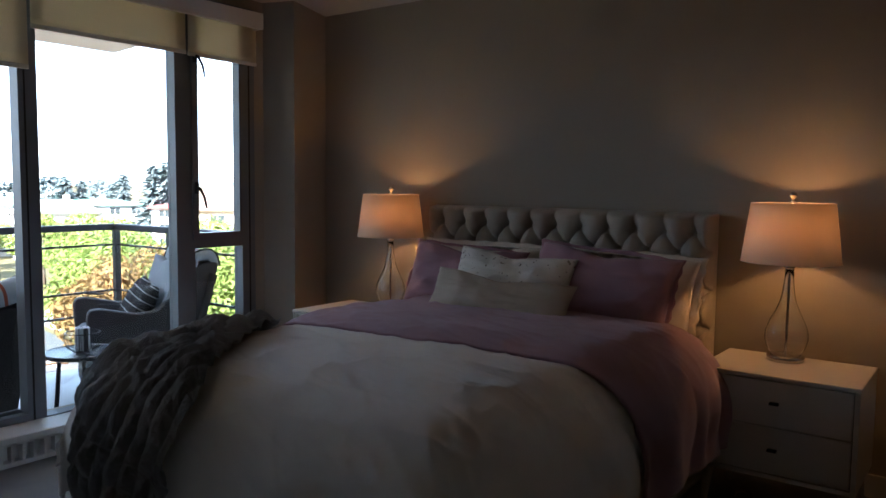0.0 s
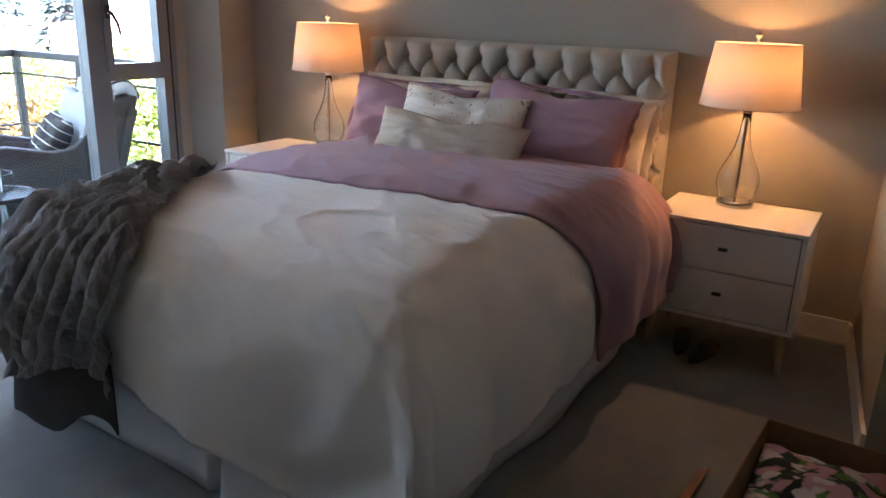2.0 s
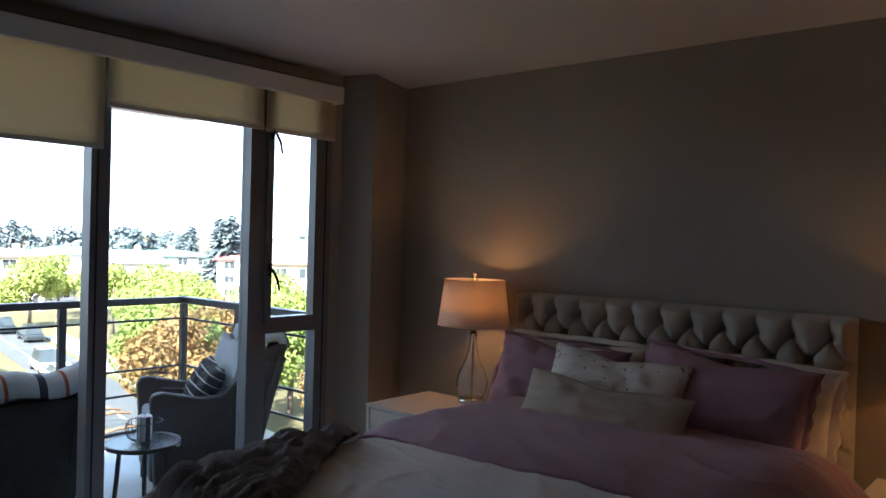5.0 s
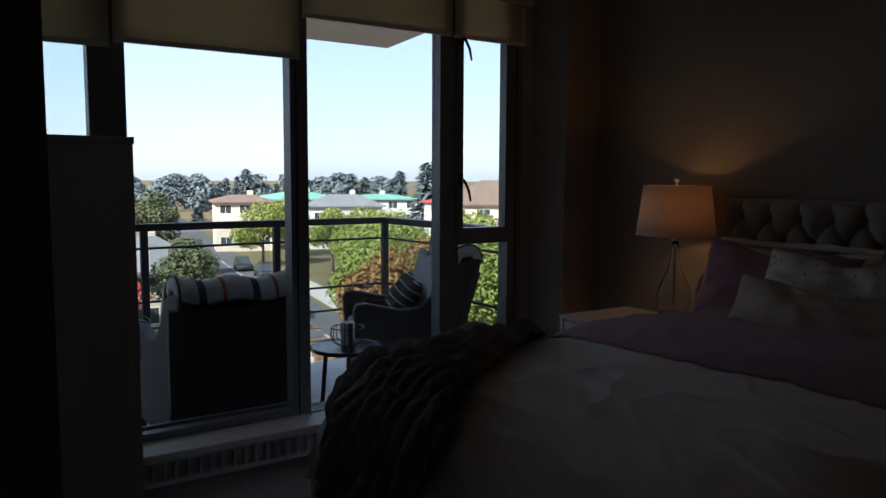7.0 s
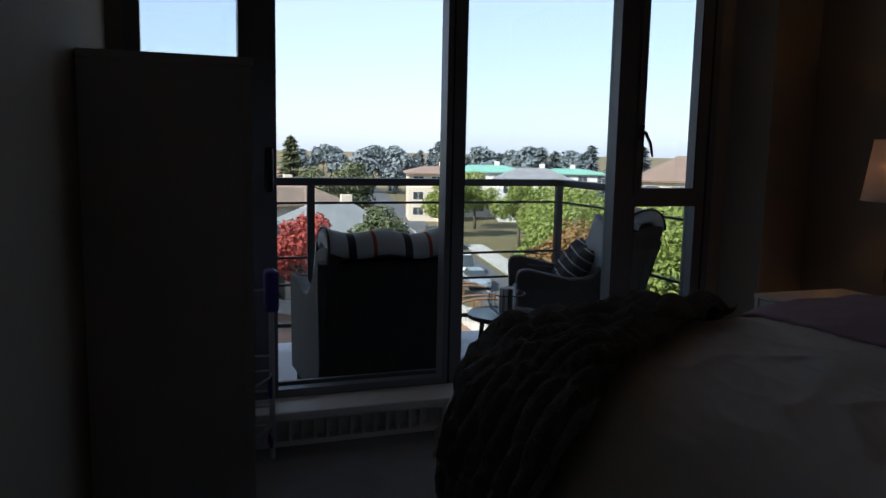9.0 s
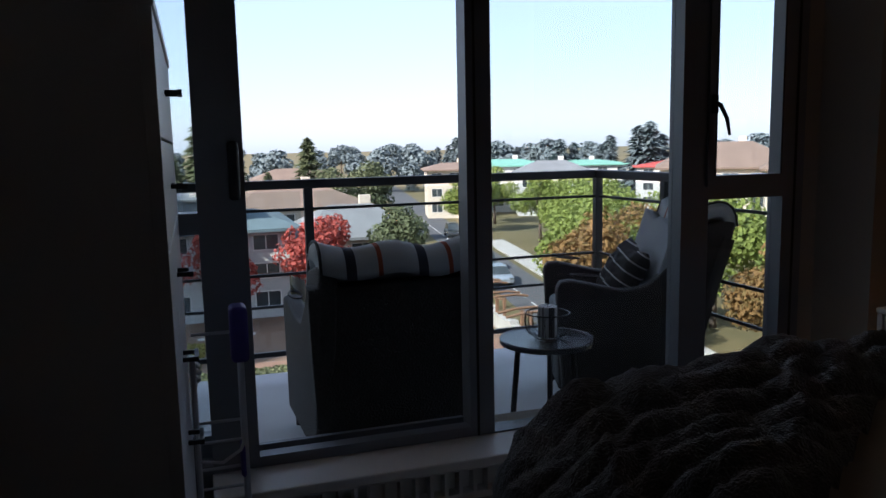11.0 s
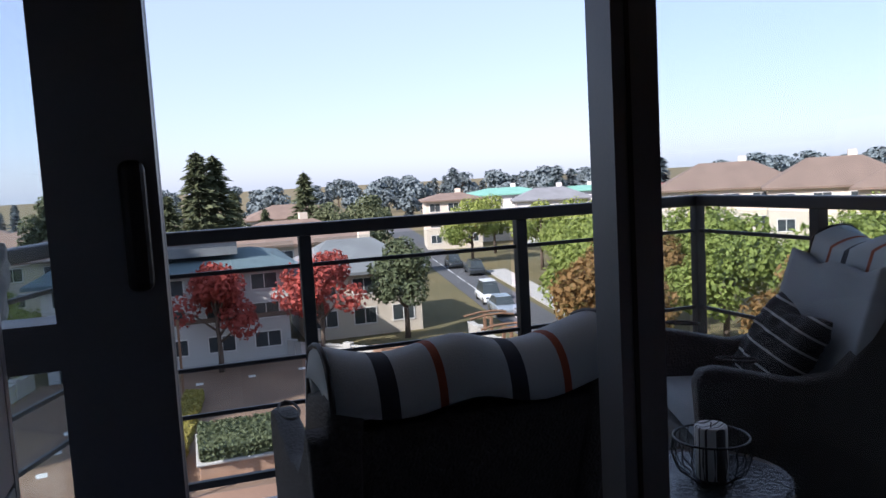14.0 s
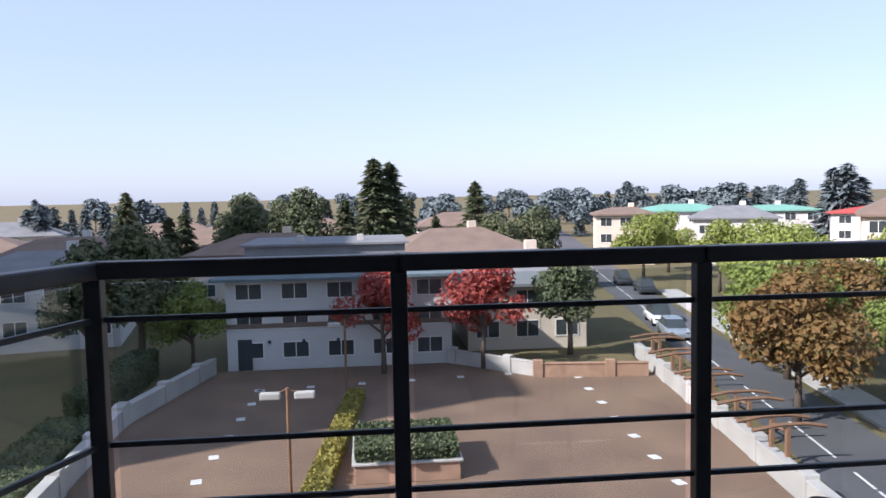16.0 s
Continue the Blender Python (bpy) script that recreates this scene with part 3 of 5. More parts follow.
def pillow(name, w, h, d, mat, at, lean, turn, roll, label, group, flange=0.0, mat2=None):
    """A stuffed pillow, upright in its own axes, leaning back against what is behind it."""
    th = thing(name, at, label, "pillow", group)

    def half(sign):
        def fn(u, v):
            s, t = 2 * u - 1, 2 * v - 1
            k = max(0.0, (1 - abs(s) ** 2.6) * (1 - abs(t) ** 2.6)) ** 0.45
            pinch = 1 - 0.06 * (1 - abs(s) ** 2) * abs(t) - 0.02 * abs(t)
            cr = 1 - abs(noise.noise(Vector((s * 1.6 + t * 2.2 + w * 7, t * 3.1 - s * 1.4, 3 + at[0] * 3))))
            wr = 0.012 * (cr ** 7) * k + noise.noise(Vector((s * 2.3 + w * 9, t * 2.3, sign + at[0] * 5))) * 0.02 * k + 0.008 * math.sin(14 * s + 5 * t) * k * abs(t)
            return (s * w / 2 * (1 - 0.05 * (1 - abs(t) ** 2) * abs(s)), sign * (d / 2 * k + wr), h / 2 + t * h / 2 * pinch - 0.03 * math.exp(-(s * s) * 6) * max(0, t))
        return fn
    bm = sheet(half(-1), 48, 34)
    b2 = sheet(half(1), 48, 34)
    tmp = bpy.data.meshes.new("tmp")
    b2.to_mesh(tmp)
    b2.free()
    bm.from_mesh(tmp)
    bpy.data.meshes.remove(tmp)
    bmesh.ops.remove_doubles(bm, verts=bm.verts[:], dist=0.0015)
    bmesh.ops.recalc_face_normals(bm, faces=bm.faces[:])
    ob = link("cover", bm, mat, True)
    ob.parent = th
    if flange:
        def rim(u, v):
            t = u * 4
            k, f = int(min(3, t)), t - int(min(3, t))
            c = [(-1, -1), (1, -1), (1, 1), (-1, 1), (-1, -1)]
            s, q = c[k][0] + (c[k + 1][0] - c[k][0]) * f, c[k][1] + (c[k + 1][1] - c[k][1]) * f
            g = 0.93 + v * (flange + 0.012 * math.cos(u * 150))
            return (s * w / 2 * g, 0.012 * math.sin(u * 40) * v, h / 2 + q * h / 2 * g)
        fl = link("flange", sheet(rim, 160, 3, 0.003), mat2 or mat, True)
        fl.parent = th
    th.matrix_basis = pose(at[0], at[1], at[2], -lean, roll, turn)
    return th


PG = "pillows on the bed"
pillow("pillow_sham", 0.76, 0.40, 0.12, SHAM, (0.45, 3.80, 0.635), 16, 0, 0, "cream pillow sham with a scalloped edge against the headboard", PG, 0.13)
pillow("pillow_sham", 0.78, 0.40, 0.12, SHAM, (1.24, 3.80, 0.635), 16, 0, 2, "cream pillow sham with a scalloped edge against the headboard", PG, 0.13)
pillow("bed_pillow", 0.68, 0.38, 0.17, MAUVE, (0.42, 3.66, 0.66), 22, 4, 3, "mauve cotton pillow leaning on a cream sham", PG, 0.08)
pillow("bed_pillow", 0.74, 0.41, 0.18, MAUVE, (1.20, 3.65, 0.66), 22, -3, 4, "mauve cotton pillow leaning on a cream sham", PG, 0.08)
pillow("throw_pillow", 0.66, 0.37, 0.14, SPECKLE, (0.79, 3.52, 0.675), 24, 2, 3, "white throw pillow with bronze flecks", PG)
pillow("lumbar_pillow", 0.76, 0.25, 0.15, TAUPE, (0.84, 3.36, 0.69), 28, 2, 3, "plain taupe lumbar pillow with a tasselled edge", PG)

throw = thing("throw_blanket", (0.3, 1.9, 0.3), "charcoal ribbed faux-fur throw draped over the bed's foot", "blanket")


def fur(u, v):
    b = 0.86 + 1.29 * v
    right = -0.70 + 0.57 * min(1, max(0, (b - 0.86) / 0.85)) - 0.12 * max(0, b - 1.75)
    left = -1.0 + 0.34 * min(1, max(0, (b - 1.2) / 0.7)) ** 1.3
    a = left + (right - left) * u
    b += 0.10 * math.sin(5 * u + 1) * (v > 0.5) * (v - 0.5)
    x, y, z = on_bed(a, b, 0.035, 0.06, 0.014, 0.03)
    q = a * 40 + 5.0 * noise.noise(Vector((a * 2.5, b * 3, 1))) + 9 * b
    row = math.floor(q / math.pi)
    pucker = abs(math.sin(b * 26 + row * 1.9 + 2.5 * noise.noise(Vector((a * 6, b * 6, 9)))))
    rib = abs(math.sin(q)) ** 0.8 * (0.008 + 0.020 * pucker ** 0.8) + 0.005 * noise.noise(Vector((a * 60, b * 60, 5))) + 0.024 * noise.noise(Vector((a * 6, b * 6, 2)))
    k, f = min(1.0, max(0.0, (0.70 - z) / 0.2)), min(1.0, v * 8, u * 9, (1 - u) * 9)
    return (x - 0.3 * rib * (a < -0.9), y - rib * k, z + rib * (1 - k) + 0.03 * f)


part("fur", sheet(fur, 240, 300), FUR, throw, smooth=True)


def lining(u, v):
    b = 2.02 + (0.26 + 0.10 * math.sin(u * 6) * u) * v
    x, y, z = on_bed(-0.66 + 0.46 * u, b, 0.022, 0.06, 0.01, 0.03)
    return (x, y, max(0.06, z))


part("lining", sheet(lining, 40, 10, 0.006), FUR_BACK, throw, "dark brown smooth lining", True)

# ---- nightstands and lamps ----


def nightstand(x0, x1, y0, y1):
    ns = thing("nightstand", ((x0 + x1) / 2, (y0 + y1) / 2, 0), "white lacquered two-drawer nightstand on tapered wooden legs", "nightstand", "nightstands by the bed")
    part("top", box(x0 - 0.004, x1 + 0.004, y0 - 0.004, y1, 0.588, 0.606, 0.004), LACQUER, ns)
    part("body", joined((x0, x0 + 0.018, y0, y1, 0.19, 0.587), (x1 - 0.018, x1, y0, y1, 0.19, 0.587), (x0 + 0.018, x1 - 0.018, y0, y1, 0.19, 0.206), (x0 + 0.018, x1 - 0.018, y1 - 0.012, y1, 0.206, 0.587)), LACQUER, ns)
    # thin dark sheet behind the drawers, shade of the gaps as colour
    part("back_gap_shade", joined((x0 + 0.018, x1 - 0.018, y0 + 0.03, y0 + 0.034, 0.206, 0.587)), GAP_SHADE, ns)
    for z0, z1 in ((0.211, 0.395), (0.401, 0.582)):
        dr = part("drawer", box(x0 + 0.023, x1 - 0.023, y0 + 0.004, y0 + 0.026, z0, z1, 0.002), LACQUER, ns)
        cx, cz = (x0 + x1) / 2, (z0 + z1) / 2 + 0.005
        part("knob", box(cx - 0.018, cx + 0.018, y0 - 0.016, y0 + 0.005, cz - 0.006, cz + 0.006, 0.004), BLACK_METAL, dr, "small dark metal knob")
    for lx, sx in ((x0 + 0.045, -0.02), (x1 - 0.045, 0.02)):
        for ly, sy in ((y0 + 0.045, -0.015), (y1 - 0.045, 0.015)):
            part("leg", tube([(lx, ly, 0.19), (lx + sx, ly + sy, 0.0)], [0.022, 0.012], 12), LEG_WOOD, ns, smooth=True)


nightstand(1.77, 2.365, 3.53, 3.97)
nightstand(-0.55, -0.03, 3.40, 3.90)
for lx, ly in LAMPS:
    lamp = thing("table_lamp", (lx, ly, 0.606), "clear glass teardrop table lamp with an off-white drum shade, lit", "lamp", "bedside lamps")
    part("base_plate", lathe([(0.074, 0.607), (0.076, 0.611), (0.076, 0.626), (0.07, 0.632), (0.02, 0.634)], lx, ly, 36), CHROME, lamp, "brushed chrome foot", True)
    prof = [(0.062, 0.636), (0.078, 0.665), (0.088, 0.70), (0.086, 0.735), (0.072, 0.775), (0.052, 0.815), (0.034, 0.86), (0.024, 0.91), (0.019, 0.96), (0.018, 1.0)]
    inner = [(r - 0.004, z) for r, z in prof]
    g = part("glass_body", lathe(prof + inner[::-1], lx, ly, 36, False), CLEAR, lamp, "clear blown glass", True)
    g.visible_shadow = False
    part("stem", tube([(lx, ly, 0.63), (lx, ly, 1.10)], 0.006, 10), CHROME, lamp)
    part("neck", lathe([(0.02, 1.0), (0.022, 1.006), (0.022, 1.02), (0.012, 1.03), (0.012, 1.10)], lx, ly, 20), CHROME, lamp, smooth=True)
    part("bulb", lathe([(0.012, 1.10), (0.02, 1.125), (0.031, 1.15), (0.031, 1.178), (0.02, 1.2), (0.003, 1.206)], lx, ly, 16), CLEAR, lamp, "clear glass bulb", True).visible_shadow = False
    sh = part("shade", lathe([(0.198, 1.03), (0.166, 1.28), (0.1645, 1.28), (0.1965, 1.03), (0.198, 1.03)], lx, ly, 56, False), SHADE, lamp, "off-white linen drum shade", True)
    for zz, rr in ((1.031, 0.198), (1.279, 0.166)):
        part("trim_ring", tube([(lx + rr * math.cos(k * math.pi / 24), ly + rr * math.sin(k * math.pi / 24), zz) for k in range(48)], 0.0022, 6, None, True), SHADE, sh)
    part("harp", tube([(lx + 0.05 * math.sin(k * math.pi / 10), ly, 1.13 + 0.165 * k / 10) for k in range(11)], 0.002, 6), CHROME, lamp)
    part("harp", tube([(lx - 0.05 * math.sin(k * math.pi / 10), ly, 1.13 + 0.165 * k / 10) for k in range(11)], 0.002, 6), CHROME, lamp)
    for k in range(3):
        t = k * 2.094
        part("spider_arm", tube([(lx, ly, 1.272), (lx + 0.163 * math.cos(t), ly + 0.163 * math.sin(t), 1.272)], 0.002, 6), CHROME, sh)
    part("finial", lathe([(0.006, 1.28), (0.009, 1.29), (0.005, 1.297), (0.016, 1.308), (0.016, 1.318), (0.007, 1.328), (0.001, 1.33)], lx, ly, 18), CHROME, lamp, smooth=True)

# ---- floor clutter by the bed ----
carton = thing("cardboard_box", (2.55, 2.62, 0), "open brown cardboard box on the carpet", "box")
cm = pose(2.58, 2.44, 0, 0, 0, -4)
part("body", joined((-0.19, 0.19, -0.26, 0.26, 0.002, 0.008)), CARTON, carton).matrix_basis = cm
for b in ((-0.195, -0.19, -0.26, 0.26, 0.002, 0.24), (0.19, 0.195, -0.26, 0.26, 0.002, 0.24), (-0.19, 0.19, 0.255, 0.26, 0.002, 0.24), (-0.19, 0.19, -0.26, -0.255, 0.002, 0.24)):
    part("side", joined(b), CARTON, carton).matrix_basis = cm
part("flap", box(-0.32, -0.196, -0.25, 0.25, 0.20, 0.205, 0.001, 1, pose(-0.06, 0, -0.04, 0, -34, 0)), CARTON, carton).matrix_basis = cm
bag = thing("floral_bag", (2.55, 2.6, 0.01), "dark floral-print cloth bag inside the cardboard box", "bag")
part("cloth", sheet(lambda u, v: (2.58 - 0.17 + 0.34 * u, 2.23 + 0.42 * v, 0.19 + 0.05 * math.sin(math.pi * u) * math.sin(math.pi * v) + 0.02 * noise.noise(Vector((u * 5, v * 5, 0)))), 24, 24, 0.16), FLORAL, bag, smooth=True)
for sx, sy, a in ((1.93, 3.66, 8), (2.04, 3.60, -14)):
    sandal = thing("sandal", (sx, sy, 0), "dark flat sandal under the nightstand", "shoe", "pair of sandals")
    part("sole", prism([(0.036 * math.cos(t) * (1 + 0.18 * math.sin(t)), 0.125 * math.sin(t)) for t in (k * math.pi / 10 for k in range(20))], 0.001, 0.018), BLACK_METAL, sandal).matrix_basis = pose(sx, sy, 0, 0, 0, a)
    part("strap", sheet(lambda u, v: (0.038 * math.cos(math.pi * u), 0.02 + 0.05 * v, 0.016 + 0.04 * math.sin(math.pi * u)), 12, 4, 0.003), CARTON, sandal, smooth=True).matrix_basis = pose(sx, sy, 0, 0, 0, a)

# ---- tall dresser ----
X0, X1, Y0, Y1 = -1.0, 0.01, 0.785, 1.20
dresser = thing("dresser", (-0.59, 1.0, 0), "tall satin grey-white six-drawer chest against the wall", "dresser")
part("body", joined((X0, X1, Y0, Y1 - 0.022, 0.09, 1.408), (X0 + 0.02, X1 - 0.02, Y0 + 0.02, Y1 - 0.05, 0.0, 0.09)), DRESSER, dresser)
part("top", box(X0 - 0.004, X1 + 0.004, Y0, Y1 + 0.004, 1.408, 1.43, 0.003), DRESSER, dresser)
part("side_panel", joined((X1 - 0.018, X1, Y1 - 0.0215, Y1, 0.05, 1.407)), DRESSER, dresser)
part("side_panel", joined((X0, X0 + 0.018, Y1 - 0.0215, Y1, 0.05, 1.407)), DRESSER, dresser)
# dark sheet behind the fronts, coloured as the shade between drawers
part("gap_shade", joined((X0 + 0.018, X1 - 0.018, Y1 - 0.0215, Y1 - 0.018, 0.05, 1.407)), GAP_SHADE, dresser)
for k in range(6):
    z1 = 1.406 - (0.2145 + (k - 1) * 0.199 if k else 0)
    z0 = z1 - (0.2095, 0.194, 0.194, 0.194, 0.194, 0.294)[k]
    dr = part("drawer", box(X0 + 0.022, X1 - 0.022, Y1 - 0.0175, Y1, z0, z1, 0.002), DRESSER, dresser)
    cx, cz = -0.47, (z0 + z1) / 2
    part("handle", joined((cx - 0.04, cx + 0.04, Y1 + 0.026, Y1 + 0.036, cz - 0.006, cz + 0.006), (cx - 0.038, cx - 0.03, Y1, Y1 + 0.027, cz - 0.005, cz + 0.005), (cx + 0.03, cx + 0.038, Y1, Y1 + 0.027, cz - 0.005, cz + 0.005)), BLACK_METAL, dr, "dark metal bar handle")

# ---- folding drying rack by the side window ----
rack = thing("drying_rack", (-0.82, 1.3, 0), "folded white tube drying rack with purple joints by the window", "rack")
for x in (-0.835, -0.80):
    part("leg", tube([(x, 1.345, 0.0), (x, 1.345, 0.72)], 0.009, 10), TUBE, rack)
    part("leg", tube([(x, 1.215, 0.0), (x, 1.215, 0.60)], 0.008, 10), TUBE, rack)
for z in (0.07, 0.12, 0.20, 0.26, 0.34, 0.40, 0.66):
    part("bar", tube([(-0.835, 1.215, z), (-0.835, 1.345, z)], 0.005, 8), TUBE, rack)
for z in (0.30, 0.10):
    part("hoop", tube([(-0.80, 1.22, z), (-0.775, 1.28, z), (-0.775, 1.33, z + 0.03), (-0.80, 1.345, z + 0.05)], 0.005, 8), TUBE, rack)
part("joint", box(-0.86, -0.775, 1.32, 1.37, 0.58, 0.74, 0.014, 3), PURPLE, rack, "purple plastic joint")
part("joint", box(-0.85, -0.785, 1.33, 1.345, 0.24, 0.34, 0.01, 3), PURPLE, rack, "purple plastic joint")
part("joint", box(-0.85, -0.785, 1.33, 1.345, 0.04, 0.09, 0.01, 3), PURPLE, rack, "purple plastic joint")


# ---- balcony ----
DZ = -0.13
RAIL = [(-1.37, 0.42), (-2.45, 0.83), (-2.90, 1.0), (-2.90, 1.855), (-2.90, 2.775), (-2.90, 3.68), (-2.20, 3.70), (-1.40, 3.71)]
setting("balcony_floor", prism([(-1.361, -1.5), (-1.361, 4.02), (-3.06, 4.02), (-3.06, 0.95), (-2.5, 0.70), (-1.9, -1.5)], DZ - 0.2, DZ), DECK, "pale grey balcony floor membrane")
setting("balcony_canopy", prism([(-1.361, -2.5), (-1.361, 4.1), (-2.75, 4.1), (-3.85, 4.25), (-3.80, -2.5)], 2.50, 2.72), SOFFIT, "white soffit of the balcony above")
setting("tower_wall", joined((-1.36, -1.22, -26, 0.629, -10.4, 6), (-1.36, 8, 4.321, 4.6, -10.4, 6), (-1.36, -1.22, 0.629, 4.32, -10.4, -0.351), (-1.219, 8, -26, -25.8, -10.4, 6)), STUCCO, "pale rendered wall of the apartment tower")
rail = thing("balcony_railing", (-3.0, 2.4, DZ), "black metal balcony railing with round bars and glass panels", "railing")
for (x, y) in RAIL[1:-1]:
    part("post", box(x - 0.024, x + 0.024, y - 0.024, y + 0.024, DZ, 0.955, 0.004), RAIL_METAL, rail)
    part("foot_plate", box(x - 0.055, x + 0.055, y - 0.055, y + 0.055, DZ, DZ + 0.02, 0.004), RAIL_METAL, rail)
for (x0, y0), (x1, y1) in zip(RAIL, RAIL[1:]):
    ang, ln = math.degrees(math.atan2(y1 - y0, x1 - x0)), math.dist((x0, y0), (x1, y1))
    m = pose(x0, y0, 0, 0, 0, ang)
    part("top_rail", box(-0.01, ln + 0.01, -0.03, 0.03, 0.955, 1.005, 0.006, 2, m), RAIL_METAL, rail)
    for z, r in ((0.84, 0.008), (0.48, 0.008), (0.30, 0.008), (0.03, 0.014)):
        part("bar", box(0.024, ln - 0.024, -r, r, z - r, z + r, 0.002, 1, m), RAIL_METAL, rail)
    part("glass_panel", bx(bmesh.new(), 0.04, ln - 0.04, 0.020, 0.026, -0.02, 0.94, m), RAIL_PANE, rail).visible_shadow = False
wrap = thing("plastic_wrap", (-2.45, 0.83, 0.5), "crumpled grey plastic wrapped round a railing post", "wrapping")
part("sheet", sheet(lambda u, v: (-2.45 + (0.085 - 0.03 * v + 0.03 * noise.noise(Vector((8 * math.cos(6.28 * u), 8 * math.sin(6.28 * u), 6 * v)))) * math.cos(2 * math.pi * u), 0.83 + (0.085 - 0.03 * v + 0.03 * noise.noise(Vector((8 * math.cos(6.28 * u), 8 * math.sin(6.28 * u), 6 * v)))) * math.sin(2 * math.pi * u), 1.03 - 0.36 * v), 36, 16, 0.003), PLASTIC, wrap, smooth=True)


def wing_chair():
    """A woven wing armchair, its front towards -y, on its own origin."""
    ch = thing("wicker_armchair", (0, 0, 0), "dark woven wicker wing armchair with light grey cushions", "armchair", "wicker armchairs on the balcony")
    prof = [(-0.38, 0.10), (-0.42, 0.66), (-0.40, 0.70), (-0.34, 0.71), (-0.06, 0.655), (0.08, 0.67), (0.20, 0.78), (0.31, 0.95), (0.50, 1.0), (0.555, 0.985), (0.47, 0.66), (0.39, 0.42), (0.33, 0.10)]
    for sx in (-0.35, 0.27):
        bm = bmesh.new()
        a, b = [bm.verts.new((sx, y, z)) for y, z in prof], [bm.verts.new((sx + 0.08, y, z)) for y, z in prof]
        bm.faces.new(a)
        bm.faces.new(b[::-1])
        for k in range(len(prof)):
            j = (k + 1) % len(prof)
            bm.faces.new((a[k], b[k], b[j], a[j]))
        bmesh.ops.recalc_face_normals(bm, faces=bm.faces[:])
        bmesh.ops.bevel(bm, geom=bm.edges[:], offset=0.018, segments=3, affect="EDGES", profile=0.5)
        part("arm", bm, WICKER, ch, smooth=True)
        part("arm_ring", tube([(sx + 0.04 + 0.03 * math.cos(k * math.pi / 12), -0.26 + 0.075 * math.sin(k * math.pi / 12), 0.728 - 0.006 * math.sin(k * math.pi / 12)) for k in range(24)], 0.005, 6, None, True), WICKER, ch)
    bm = sheet(lambda u, v: ((2 * u - 1) * (0.33 + 0.06 * v), 0.345 + 0.185 * v ** 1.4, 0.10 + 0.80 * v), 12, 14, 0.05)
    part("backrest", bm, WICKER, ch, smooth=True)
    part("seat", box(-0.27, 0.27, -0.40, 0.31, 0.12, 0.42, 0.02, 3), WICKER, ch, smooth=True)
    for lx in (-0.30, 0.30):
        for ly in (-0.36, 0.32):
            part("leg", tube([(lx, ly, 0.12), (lx, ly, 0)], 0.02, 8), BLACK_METAL, ch)
    part("seat_cushion", box(-0.265, 0.265, -0.39, 0.22, 0.42, 0.53, 0.035, 4), CUSHION, ch, smooth=True)

    def back(u, v):
        s = 2 * u - 1
        t = v * 1.30
        sag = 0.03 * math.sin(5 * s + 1) * (1 - abs(s))
        if t < 1.0:
            y, z = 0.16 + 0.18 * t, 0.50 + 0.52 * t
        else:
            k = (t - 1.0) / 0.30
            y, z = 0.34 + 0.22 * math.sin(k * 1.55), 1.02 + 0.05 * math.sin(k * 3.1) - 0.09 * k * k
        return (s * 0.342, y, z + sag * min(1, t) * 0.8 + 0.035 * abs(s) ** 3)
    part("back_cushion", sheet(lambda u, v: back(u, 0.66 * v), 20, 20, 0.08), CUSHION, ch, "light grey back cushion", True)
    part("headrest", sheet(lambda u, v: back(u, 0.66 + 0.34 * v), 24, 16, 0.07), STRIPES, ch, "light grey headrest with navy and rust stripes", True)
    for e in (0.0, 1.0):
        part("piping", tube([Vector(back(e, 0.12 + 0.88 * k / 24)) for k in range(25)], 0.007, 6), RUBBER, ch, "dark cushion piping", True)
    return ch


chair = wing_chair()
chair.matrix_basis = pose(-1.83, 1.95, DZ, 0, 0, -88) @ Matrix.Diagonal((0.91, 0.96, 0.89, 1))
second = copy_thing(chair, Matrix())
second.matrix_basis = pose(-1.98, 3.28, DZ, 0, 0, -20) @ Matrix.Diagonal((0.93, 0.85, 0.94, 1))
tagged(second, "dark woven wicker wing armchair holding a patterned throw pillow")
tp = pillow("outdoor_pillow", 0.38, 0.34, 0.14, ZIGZAG, (-2.0, 3.21, 0.37), 30, -20, 6, "black and white zigzag throw pillow on the wicker armchair", "")

table = thing("side_table", (-1.48, 2.63, DZ), "small round dark metal side table on three legs", "table")
part("tabletop", lathe([(0.19, 0.335), (0.2, 0.34), (0.2, 0.358), (0.196, 0.362), (0.186, 0.358)], -1.48, 2.63, 40), TABLE_TOP, table)
for k in range(3):
    t = k * 2.094 + 0.5
    part("leg", tube([(-1.48 + 0.13 * math.cos(t), 2.63 + 0.13 * math.sin(t), 0.336), (-1.48 + 0.17 * math.cos(t), 2.63 + 0.17 * math.sin(t), DZ)], 0.013, 8), BLACK_METAL, table)
lantern = thing("wire_candle_holder", (-1.47, 2.63, 0.36), "black wire bowl candle holder", "candle holder")
for k in range(22):
    t = k * 2 * math.pi / 22
    part("wire", tube([(-1.47 + r * math.cos(t), 2.63 + r * math.sin(t), z) for r, z in ((0.05, 0.364), (0.085, 0.39), (0.098, 0.43), (0.092, 0.47))], 0.0018, 5), BLACK_METAL, lantern)
for r, z in ((0.05, 0.365), (0.092, 0.47)):
    part("ring", tube([(-1.47 + r * math.cos(k * math.pi / 14), 2.63 + r * math.sin(k * math.pi / 14), z) for k in range(28)], 0.003, 6, None, True), BLACK_METAL, lantern)
candle = thing("candle", (-1.47, 2.63, 0.362), "white pillar candle with dark stripes in the wire holder", "candle")
